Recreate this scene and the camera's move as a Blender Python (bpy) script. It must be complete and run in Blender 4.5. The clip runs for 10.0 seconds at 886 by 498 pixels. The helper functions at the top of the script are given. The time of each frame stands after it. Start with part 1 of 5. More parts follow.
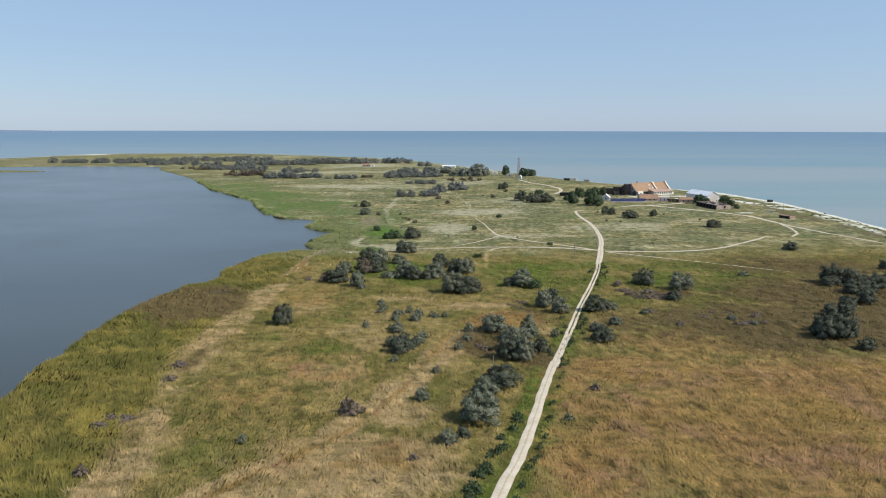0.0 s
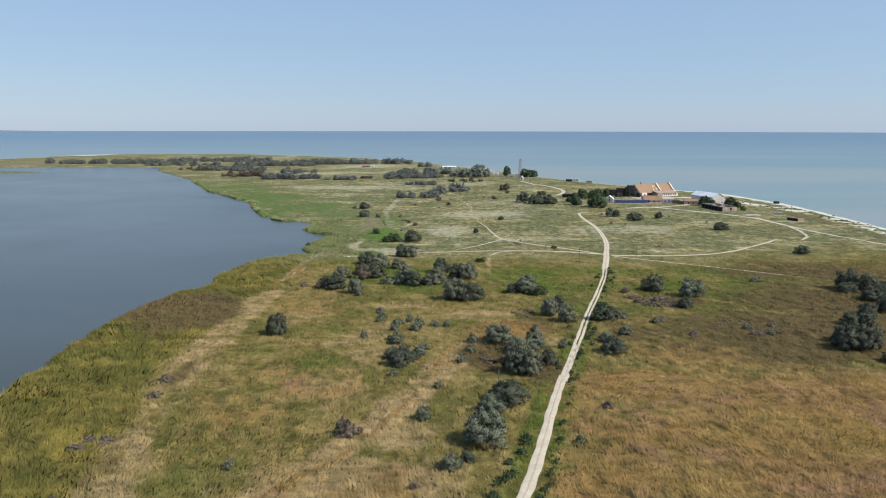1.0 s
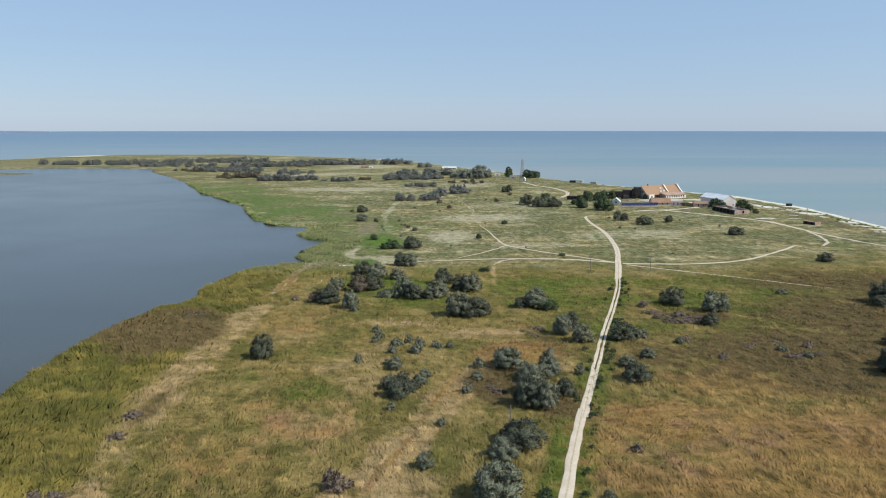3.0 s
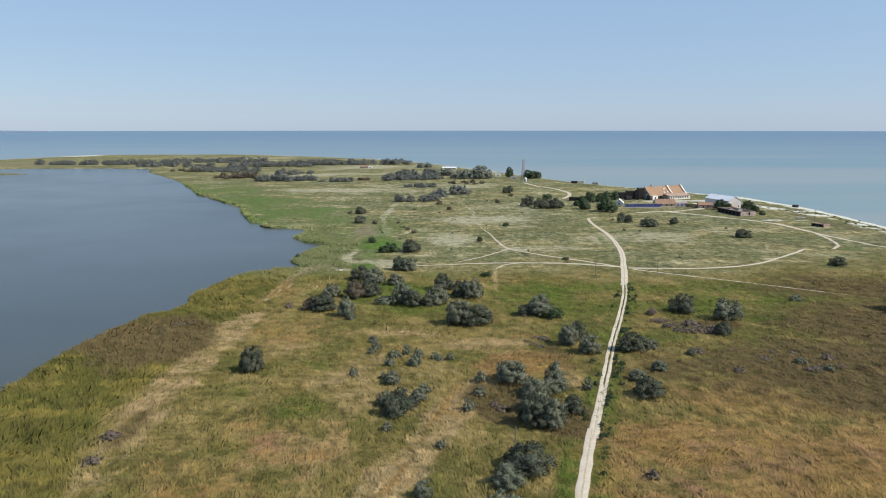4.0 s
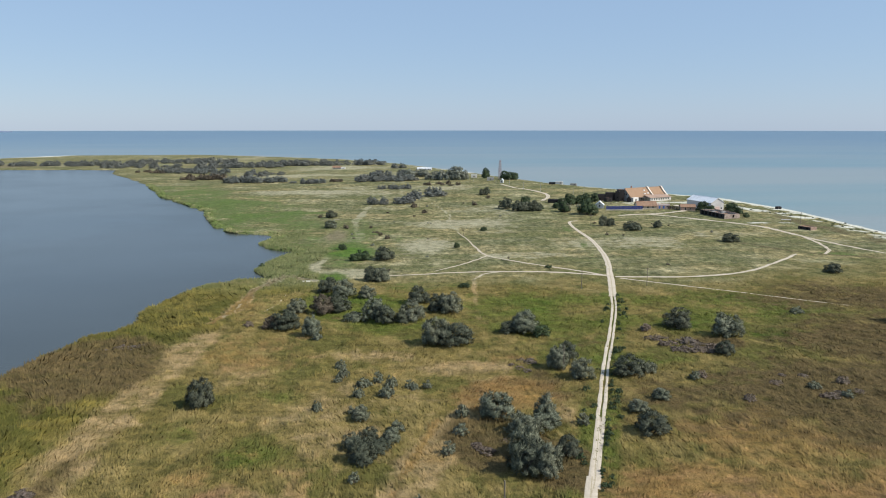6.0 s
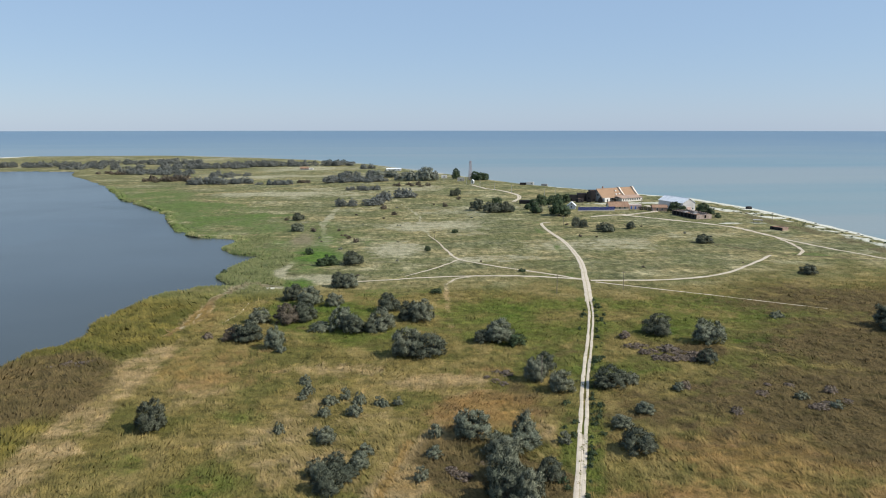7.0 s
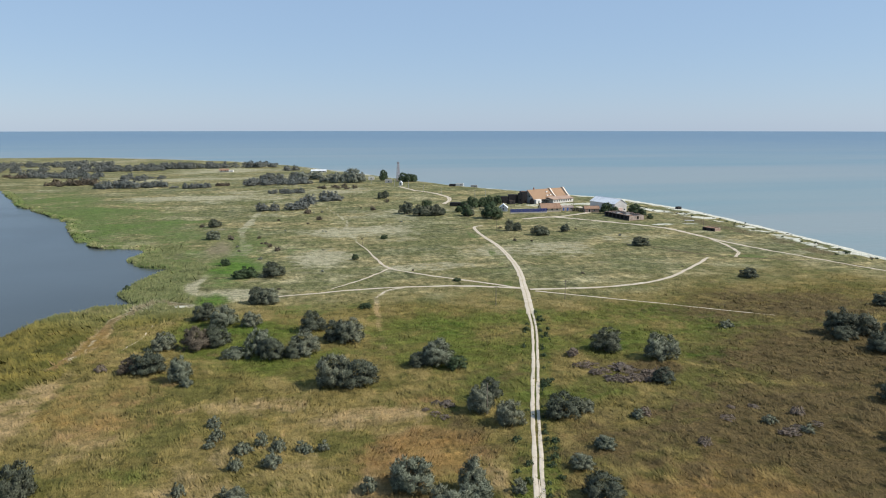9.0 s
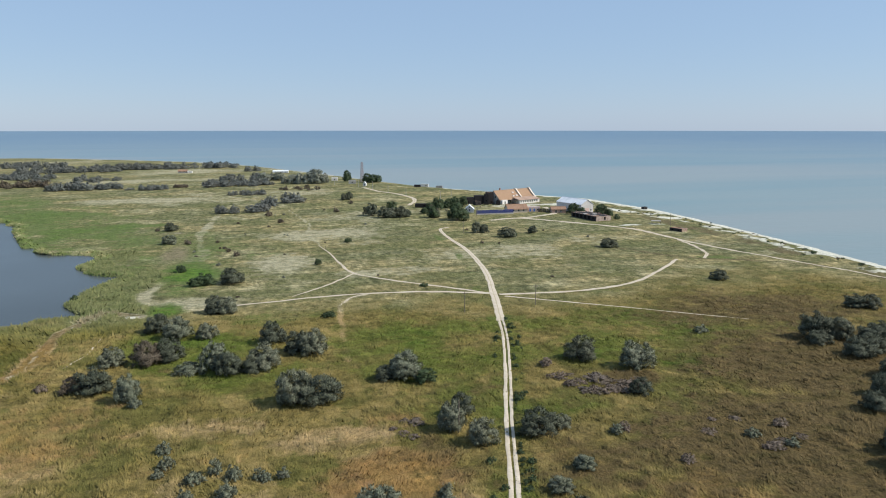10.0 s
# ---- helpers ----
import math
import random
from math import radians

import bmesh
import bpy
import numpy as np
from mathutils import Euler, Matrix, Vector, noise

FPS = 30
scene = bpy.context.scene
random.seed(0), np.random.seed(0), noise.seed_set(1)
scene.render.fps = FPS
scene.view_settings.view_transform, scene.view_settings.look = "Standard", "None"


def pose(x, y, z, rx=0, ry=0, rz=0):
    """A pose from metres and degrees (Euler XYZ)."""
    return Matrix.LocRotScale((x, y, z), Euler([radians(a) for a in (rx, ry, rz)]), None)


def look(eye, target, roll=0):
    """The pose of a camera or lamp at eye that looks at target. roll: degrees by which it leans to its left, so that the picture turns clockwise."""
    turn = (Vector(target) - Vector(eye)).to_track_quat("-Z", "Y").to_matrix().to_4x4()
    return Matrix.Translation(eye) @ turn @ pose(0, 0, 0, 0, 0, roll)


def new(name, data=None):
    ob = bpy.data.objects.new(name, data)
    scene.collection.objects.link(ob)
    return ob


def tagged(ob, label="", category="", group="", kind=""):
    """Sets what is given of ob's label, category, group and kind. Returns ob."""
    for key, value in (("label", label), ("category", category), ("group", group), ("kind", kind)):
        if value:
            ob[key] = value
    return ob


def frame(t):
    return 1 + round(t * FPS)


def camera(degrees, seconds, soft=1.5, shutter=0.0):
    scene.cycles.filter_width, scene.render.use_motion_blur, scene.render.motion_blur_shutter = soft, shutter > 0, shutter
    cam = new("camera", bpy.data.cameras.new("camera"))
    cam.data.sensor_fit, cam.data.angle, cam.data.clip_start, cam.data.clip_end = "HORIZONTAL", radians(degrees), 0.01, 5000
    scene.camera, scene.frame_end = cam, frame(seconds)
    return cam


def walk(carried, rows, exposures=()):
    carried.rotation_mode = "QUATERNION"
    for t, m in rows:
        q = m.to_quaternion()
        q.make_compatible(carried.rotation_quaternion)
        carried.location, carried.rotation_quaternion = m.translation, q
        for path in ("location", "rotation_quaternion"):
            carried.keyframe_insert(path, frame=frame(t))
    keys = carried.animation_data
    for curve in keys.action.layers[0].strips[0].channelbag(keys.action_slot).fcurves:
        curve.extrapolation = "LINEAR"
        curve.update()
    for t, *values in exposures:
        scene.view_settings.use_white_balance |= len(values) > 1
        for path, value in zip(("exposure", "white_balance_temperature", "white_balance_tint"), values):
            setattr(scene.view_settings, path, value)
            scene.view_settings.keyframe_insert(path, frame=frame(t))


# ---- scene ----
cam = camera(63.2, 10.0, soft=1.0)
PATH = [
    (0, (2.863, -1.281, 55.998), (2.932, 0.69, 55.666), 0.1),
    (0.5, (2.77, 3.64, 55.937), (2.838, 5.611, 55.606), 0.1),
    (1, (2.709, 8.521, 56.002), (2.778, 10.492, 55.671), 0.1),
    (1.5, (2.614, 13.387, 56.047), (2.683, 15.358, 55.716), 0.1),
    (2, (2.531, 18.315, 56.206), (2.6, 20.286, 55.874), 0.1),
    (2.5, (2.504, 23.153, 56.342), (2.574, 25.124, 56.01), 0.0),
    (4, (2.952, 37.7, 56.574), (3.022, 39.671, 56.241), 0.0),
    (4.5, (3.102, 42.564, 56.627), (3.175, 44.534, 56.294), 0.0),
    (5, (3.338, 47.515, 56.589), (3.42, 49.485, 56.257), 0.0),
    (5.5, (3.546, 52.614, 56.636), (3.652, 54.583, 56.303), 0.0),
    (7, (4.302, 67.23, 56.497), (4.523, 69.19, 56.164), 0.0),
    (7.5, (4.72, 72.045, 56.432), (4.989, 73.999, 56.099), -0.0),
    (8, (5.013, 76.942, 56.387), (5.33, 78.889, 56.055), -0.0),
    (8.5, (5.678, 82.041, 56.315), (6.044, 83.979, 55.984), -0.1),
    (9, (6.122, 87.073, 56.28), (6.54, 89.0, 55.948), -0.0),
    (9.5, (6.756, 91.398, 56.34), (7.22, 93.315, 56.008), -0.1),
    (10, (7.495, 95.709, 56.497), (8.008, 97.613, 56.164), -0.0),
]
walk(cam, [(t, look(eye, target, roll)) for t, eye, target, roll in PATH], exposures=[(0.0, 0.0), (10.0, 0.0)])

# ---------------------------------------------------------------- light
SUN_AZ, SUN_EL = 112.0, 43.0
world = bpy.data.worlds.new("summer_sky")
scene.world = world
world.use_nodes = True
wn = world.node_tree
sky = wn.nodes.new("ShaderNodeTexSky")
sky.sky_type, sky.sun_disc = "NISHITA", False
sky.sun_elevation, sky.sun_rotation = radians(SUN_EL), radians(SUN_AZ)
sky.altitude, sky.air_density, sky.dust_density, sky.ozone_density = 50, 1.0, 0.25, 1.5
haze = wn.nodes.new("ShaderNodeMix")
haze.data_type = "RGBA"
haze.inputs[0].default_value = 0.74
haze.inputs[7].default_value = (2.53, 3.70, 5.50, 1.0)
wn.links.new(sky.outputs[0], haze.inputs[6])
wn.links.new(haze.outputs[2], wn.nodes["Background"].inputs[0])
wn.nodes["Background"].inputs[1].default_value = 0.13
lamp = bpy.data.lights.new("sun", "SUN")
lamp.energy, lamp.angle, lamp.color = 5.0, radians(0.6), (1.0, 0.94, 0.85)
sun = new("sun", lamp)
sun_dir = Vector((math.sin(radians(SUN_AZ)) * math.cos(radians(SUN_EL)), math.cos(radians(SUN_AZ)) * math.cos(radians(SUN_EL)), math.sin(radians(SUN_EL))))
sun.matrix_world = look(sun_dir * 300 + Vector((60, 300, 0)), (60, 300, 0))

# ---------------------------------------------------------------- materials


class Nodes:
    """Short hand for building one node material."""

    def __init__(self, name, rough=0.9, spec=0.2, metal=0.0):
        self.m = bpy.data.materials.new(name)
        self.m.use_nodes = True
        self.t = self.m.node_tree
        self.b = self.t.nodes["Principled BSDF"]
        self.b.inputs["Roughness"].default_value = rough
        self.b.inputs["Specular IOR Level"].default_value = spec
        self.b.inputs["Metallic"].default_value = metal
        self.pos = self.t.nodes.new("ShaderNodeTexCoord").outputs["Object"]

    def put(self, socket, value):
        if isinstance(value, (int, float)):
            socket.default_value = value
        elif isinstance(value, tuple):
            socket.default_value = (*value, 1.0) if len(value) == 3 and socket.type == "RGBA" else value
        else:
            self.t.links.new(value, socket)

    def scaled(self, s, source=None):
        n = self.t.nodes.new("ShaderNodeMapping")
        self.t.links.new(source or self.pos, n.inputs[0])
        n.inputs["Scale"].default_value = s if isinstance(s, tuple) else (s, s, s)
        return n.outputs[0]

    def noise(self, scale, detail=4.0, rough=0.55, source=None):
        n = self.t.nodes.new("ShaderNodeTexNoise")
        self.t.links.new(self.scaled(scale, source), n.inputs["Vector"])
        n.inputs["Scale"].default_value, n.inputs["Detail"].default_value, n.inputs["Roughness"].default_value = 1.0, detail, rough
        return n.outputs["Fac"]

    def ramp(self, value, lo, hi, a=0.0, b=1.0):
        n = self.t.nodes.new("ShaderNodeMapRange")
        self.put(n.inputs[0], value)
        for i, v in enumerate((lo, hi, a, b)):
            n.inputs[i + 1].default_value = v
        return n.outputs[0]

    def math(self, op, a, b=0.0):
        n = self.t.nodes.new("ShaderNodeMath")
        n.operation = op
        self.put(n.inputs[0], a)
        self.put(n.inputs[1], b)
        return n.outputs[0]

    def mix(self, fac, a, b, blend="MIX"):
        n = self.t.nodes.new("ShaderNodeMix")
        n.data_type, n.blend_type = "RGBA", blend
        self.put(n.inputs[0], fac)
        self.put(n.inputs[6], a)
        self.put(n.inputs[7], b)
        return n.outputs[2]

    def attribute(self, name):
        n = self.t.nodes.new("ShaderNodeAttribute")
        n.attribute_name = name
        s = self.t.nodes.new("ShaderNodeSeparateColor")
        self.t.links.new(n.outputs["Color"], s.inputs[0])
        return [*s.outputs, n.outputs["Alpha"]]

    def island(self):
        return self.t.nodes.new("ShaderNodeNewGeometry").outputs["Random Per Island"]

    def each(self):
        return self.t.nodes.new("ShaderNodeObjectInfo").outputs["Random"]

    def bump(self, height, strength=0.5, distance=0.1):
        n = self.t.nodes.new("ShaderNodeBump")
        n.inputs["Strength"].default_value, n.inputs["Distance"].default_value = strength, distance
        self.put(n.inputs["Height"], height)
        self.t.links.new(n.outputs[0], self.b.inputs["Normal"])

    def done(self, colour):
        self.put(self.b.inputs["Base Color"], colour)
        return self.m


def sward_colour(n, under=1.0):
    """The colour of the plant cover at a place: what grows there, broken up at several scales."""
    cover, bare = n.attribute("cover"), n.attribute("bare")
    fine, mid, wide = n.noise(1.7, 5), n.noise(0.22, 5, 0.6), n.noise(0.035, 4)
    streak = n.noise((0.06, 0.35, 0.3), 5, 0.65)
    olive = n.mix(n.ramp(mid, 0.35, 0.65), (0.170, 0.155, 0.058), (0.265, 0.228, 0.098))
    olive = n.mix(n.math("MULTIPLY", n.ramp(wide, 0.43, 0.62), 0.65), olive, (0.31, 0.252, 0.118))
    plain = n.mix(n.ramp(n.noise((0.018, 0.03, 0.03), 4, 0.6), 0.42, 0.57), (0.185, 0.182, 0.105), (0.315, 0.262, 0.150))
    plain = n.mix(n.ramp(n.noise(0.022, 4, 0.6), 0.53, 0.63, 0.0, 0.6), plain, (0.40, 0.365, 0.255))
    plain = n.mix(n.ramp(n.noise((0.10, 0.12, 0.1), 7, 0.75), 0.38, 0.62), n.mix(1.0, plain, (0.52, 0.53, 0.46), "MULTIPLY"), n.mix(1.0, plain, (1.34, 1.28, 1.24), "MULTIPLY"))
    plain = n.mix(n.ramp(n.noise((0.03, 0.045, 0.05), 6, 0.7), 0.48, 0.58, 0.0, 0.85), plain, (0.150, 0.148, 0.066))
    plain = n.mix(n.ramp(n.noise((0.34, 0.16, 0.3), 6, 0.72), 0.40, 0.60), n.mix(1.0, plain, (0.56, 0.60, 0.54), "MULTIPLY"), n.mix(1.0, plain, (1.30, 1.27, 1.24), "MULTIPLY"))
    if under < 1.0:
        # darker between the living tufts: bare soil, and the litter's shade put into the colour
        olive = n.mix(1.0, olive, (under, under, under * 0.95), "MULTIPLY")
    olive = n.mix(n.ramp(n.noise((0.10, 0.07, 0.1), 4, 0.6), 0.48, 0.58, 0.0, 0.65), olive, (0.36, 0.295, 0.145))
    olive = n.mix(n.ramp(n.noise((0.07, 0.055, 0.1), 4, 0.6), 0.51, 0.59, 0.0, 0.85), olive, (0.145, 0.150, 0.052))
    olive = n.mix(cover[3], olive, plain)
    straw = n.mix(n.ramp(mid, 0.3, 0.7), (0.362, 0.275, 0.156), (0.478, 0.380, 0.245))
    green = n.mix(n.ramp(mid, 0.35, 0.65), (0.098, 0.142, 0.032), (0.180, 0.205, 0.062))
    straw = n.mix(n.math("MULTIPLY", cover[3], 0.8), straw, n.mix(n.ramp(mid, 0.3, 0.7), (0.31, 0.285, 0.195), (0.43, 0.39, 0.28)))
    lush = n.mix(n.ramp(mid, 0.35, 0.65), (0.078, 0.120, 0.030), (0.150, 0.180, 0.064))
    if under < 1.0:
        green = n.mix(1.0, green, (under, under, under * 0.95), "MULTIPLY")
    green = n.mix(cover[3], green, lush)
    vivid = n.mix(n.ramp(mid, 0.35, 0.65), (0.060, 0.128, 0.018), (0.125, 0.195, 0.038))
    green = n.mix(n.ramp(n.math("ADD", cover[0], n.math("MULTIPLY", n.math("SUBTRACT", mid, 0.5), 0.5)), 0.74, 0.98), green, vivid)
    brown = n.mix(n.ramp(mid, 0.35, 0.65), (0.27, 0.172, 0.080), (0.37, 0.250, 0.130))
    brown = n.mix(n.ramp(wide, 0.46, 0.6, 0.0, 0.7), brown, (0.31, 0.225, 0.085))
    brown = n.mix(n.ramp(n.noise(0.045, 4, 0.6), 0.50, 0.60, 0.0, 0.55), brown, (0.39, 0.280, 0.130))
    brown = n.mix(n.ramp(n.noise((0.06, 0.05, 0.05), 4, 0.6), 0.53, 0.62, 0.0, 0.8), brown, (0.335, 0.215, 0.145))
    brown = n.mix(cover[3], brown, n.mix(n.ramp(mid, 0.35, 0.65), (0.170, 0.140, 0.085), (0.255, 0.210, 0.135)))
    reed = n.mix(n.ramp(mid, 0.35, 0.65), (0.128, 0.124, 0.036), (0.225, 0.196, 0.068))
    reed = n.mix(n.ramp(wide, 0.45, 0.58, 0.0, 0.8), reed, (0.100, 0.112, 0.032))
    reed = n.mix(n.ramp(n.noise((0.06, 0.10, 0.1), 4, 0.6), 0.52, 0.62, 0.0, 0.75), reed, (0.275, 0.235, 0.072))
    reed = n.mix(cover[3], reed, n.mix(n.ramp(mid, 0.35, 0.65), (0.112, 0.124, 0.048), (0.172, 0.170, 0.074)))
    dead = n.mix(n.ramp(fine, 0.35, 0.65), (0.108, 0.086, 0.046), (0.180, 0.142, 0.080))
    sand = n.mix(n.ramp(mid, 0.3, 0.7), (0.52, 0.48, 0.41), (0.68, 0.64, 0.56))
    col = olive
    jitter = n.math("MULTIPLY", n.math("SUBTRACT", mid, 0.5), 0.9)
    for weight, tone in ((bare[1], straw), (cover[0], green), (cover[1], brown), (cover[2], reed), (bare[2], dead), (bare[0], sand)):
        col = n.mix(n.ramp(n.math("ADD", weight, jitter), 0.36, 0.64), col, tone)
    col = n.mix(n.math("MULTIPLY", n.ramp(streak, 0.48, 0.64), n.math("SUBTRACT", 0.5, n.math("MULTIPLY", bare[0], 0.5))), col, (0.115, 0.105, 0.045))
    # darker herbs and matted clumps, a metre to a few metres across
    herbs = n.math("MULTIPLY", n.ramp(n.noise((0.36, 0.28, 0.4), 5, 0.72), 0.50, 0.58), n.ramp(n.noise(0.13, 3), 0.36, 0.62, 0.35, 1.0))
    herbs = n.math("MULTIPLY", herbs, n.math("SUBTRACT", 1.0, bare[0]))
    col = n.mix(1.0, col, n.mix(cover[3], (0.84, 0.785, 0.64), (1.05, 1.115, 1.12)), "MULTIPLY")
    col = n.mix(n.math("MULTIPLY", herbs, 0.85), col, n.mix(1.0, col, (0.56, 0.60, 0.54), "MULTIPLY"))
    pale = n.math("MULTIPLY", n.ramp(n.noise((0.42, 0.30, 0.3), 5, 0.7), 0.54, 0.63), n.math("SUBTRACT", 0.75, n.math("MULTIPLY", bare[0], 0.75)))
    col = n.mix(pale, col, n.mix(1.0, col, (1.42, 1.36, 1.30), "MULTIPLY"))
    return col, fine, mid, bare[0]


def ground_material():
    n = Nodes("steppe_ground", 0.95, 0.1)
    col, fine, mid, sand = sward_colour(n, 0.88)
    tuft = n.noise(0.75, 4, 0.6)
    dim = n.mix(n.ramp(tuft, 0.36, 0.62), n.mix(1.0, col, (0.84, 0.84, 0.82), "MULTIPLY"), n.mix(1.0, col, (1.10, 1.08, 1.05), "MULTIPLY"))
    col = n.mix(sand, dim, col)
    grain = n.noise((4.5, 2.2, 3.0), 5, 0.7)
    col = n.mix(n.ramp(grain, 0.35, 0.65), n.mix(1.0, col, (0.72, 0.73, 0.70), "MULTIPLY"), n.mix(1.0, col, (1.16, 1.14, 1.10), "MULTIPLY"))
    n.bump(n.math("ADD", n.noise(2.2, 6, 0.75), n.math("ADD", n.math("MULTIPLY", mid, 1.6), n.math("MULTIPLY", n.noise(0.5, 4, 0.6), 2.4))), 0.9, 0.45)
    return n.done(col)


def blade_material(name):
    n = Nodes(name, 0.8, 0.12)
    col = sward_colour(n)[0]
    col = n.mix(n.island(), n.mix(1.0, col, (0.88, 0.88, 0.86), "MULTIPLY"), n.mix(1.0, col, (1.13, 1.12, 1.08), "MULTIPLY"))
    return n.done(col)


def leaf_material(name, dark, light):
    n = Nodes(name, 0.65, 0.25)
    r = n.island()
    c = n.mix(n.ramp(r, 0.2, 1.0), dark, light)
    c = n.mix(n.ramp(n.noise(0.7, 2), 0.4, 0.65), c, n.mix(1.0, c, (0.72, 0.74, 0.70), "MULTIPLY"))
    c = n.mix(n.math("MULTIPLY", n.each(), 0.35), c, n.mix(1.0, c, (1.15, 0.98, 0.92), "MULTIPLY"))
    return n.done(c)


def plain_material(name, a, b, scale=1.5, rough=0.8, spec=0.3, metal=0.0, bump=0.2, stain=None):
    n = Nodes(name, rough, spec, metal)
    c = n.mix(n.ramp(n.noise(scale, 5, 0.6), 0.3, 0.7), a, b)
    if stain:
        c = n.mix(n.math("MULTIPLY", n.ramp(n.noise(scale * 0.22, 4, 0.65), 0.48, 0.7), 0.7), c, stain)
    n.bump(n.noise(scale * 6, 4), bump, 0.02)
    return n.done(c)


def track_material():
    n = Nodes("pale_dirt", 0.95, 0.1)
    mid, fine = n.noise(0.35, 5, 0.6), n.noise(2.5, 5, 0.65)
    c = n.mix(n.ramp(mid, 0.3, 0.7), (0.47, 0.40, 0.30), (0.60, 0.53, 0.43))
    lane = n.t.nodes.new("ShaderNodeAttribute")
    lane.attribute_name = "lane"
    ridge = n.math("SUBTRACT", 1.0, n.math("MULTIPLY", n.math("ABSOLUTE", n.math("SUBTRACT", lane.outputs["Fac"], 0.5)), 7.0))
    rim = n.math("MULTIPLY", n.math("SUBTRACT", n.math("ABSOLUTE", n.math("SUBTRACT", lane.outputs["Fac"], 0.5)), 0.40), 9.0)
    worn = n.math("MAXIMUM", ridge, rim)
    c = n.mix(n.ramp(n.math("ADD", worn, n.math("MULTIPLY", n.math("SUBTRACT", fine, 0.5), 2.4)), 0.25, 1.0, 0.0, 0.75), c, (0.33, 0.275, 0.165))
    c = n.mix(n.ramp(fine, 0.52, 0.75, 0.0, 0.5), c, (0.36, 0.30, 0.21))
    n.bump(n.math("ADD", fine, mid), 0.6, 0.12)
    return n.done(c)


def sea_material():
    n = Nodes("sea_water", 0.28, 0.5)
    n.b.inputs["IOR"].default_value = 1.333
    band = n.noise((0.0007, 0.0055, 1.0), 4, 0.6)
    thin = n.noise((0.0012, 0.016, 1.0), 3, 0.6)
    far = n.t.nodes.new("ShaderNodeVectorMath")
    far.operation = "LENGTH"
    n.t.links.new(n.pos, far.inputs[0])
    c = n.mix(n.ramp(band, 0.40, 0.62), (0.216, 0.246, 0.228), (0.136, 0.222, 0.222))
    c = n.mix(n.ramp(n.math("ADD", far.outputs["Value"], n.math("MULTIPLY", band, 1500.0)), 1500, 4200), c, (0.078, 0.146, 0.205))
    c = n.mix(n.ramp(thin, 0.55, 0.75, 0.0, 0.5), c, (0.205, 0.255, 0.235))
    n.bump(n.math("ADD", n.noise((0.10, 0.22, 1), 4, 0.6), n.math("MULTIPLY", n.noise((0.5, 0.9, 1), 3), 0.3)), 0.35, 0.5)
    return n.done(c)


def lagoon_material():
    n = Nodes("lagoon_water", 0.22, 0.30)
    n.b.inputs["IOR"].default_value = 1.333
    c = n.mix(n.ramp(n.noise((0.004, 0.009, 1), 4), 0.35, 0.65), (0.044, 0.053, 0.051), (0.060, 0.071, 0.068))
    n.put(n.b.inputs["Roughness"], n.ramp(n.noise((0.006, 0.006, 1), 4, 0.6), 0.4, 0.65, 0.20, 0.25))
    n.bump(n.math("ADD", n.noise((0.5, 0.9, 1), 4, 0.6), n.noise((0.08, 0.16, 1), 3)), 0.10, 0.12)
    return n.done(c)


def brick_material(name, a, b, mortar):
    n = Nodes(name, 0.9, 0.2)
    t = n.t.nodes.new("ShaderNodeTexBrick")
    turned = n.t.nodes.new("ShaderNodeMapping")
    turned.inputs["Rotation"].default_value = (radians(90), 0, 0)
    n.t.links.new(n.pos, turned.inputs[0])
    n.t.links.new(turned.outputs[0], t.inputs["Vector"])
    for i, v in zip((1, 2, 3), (a, b, mortar)):
        t.inputs[i].default_value = (*v, 1)
    t.inputs["Scale"].default_value, t.inputs["Mortar Size"].default_value = 2.0, 0.012
    c = n.mix(n.ramp(n.noise(0.6, 4), 0.45, 0.7, 0.0, 0.6), t.outputs[0], (0.16, 0.12, 0.10))
    n.bump(n.noise(5, 4), 0.3, 0.02)
    return n.done(c)


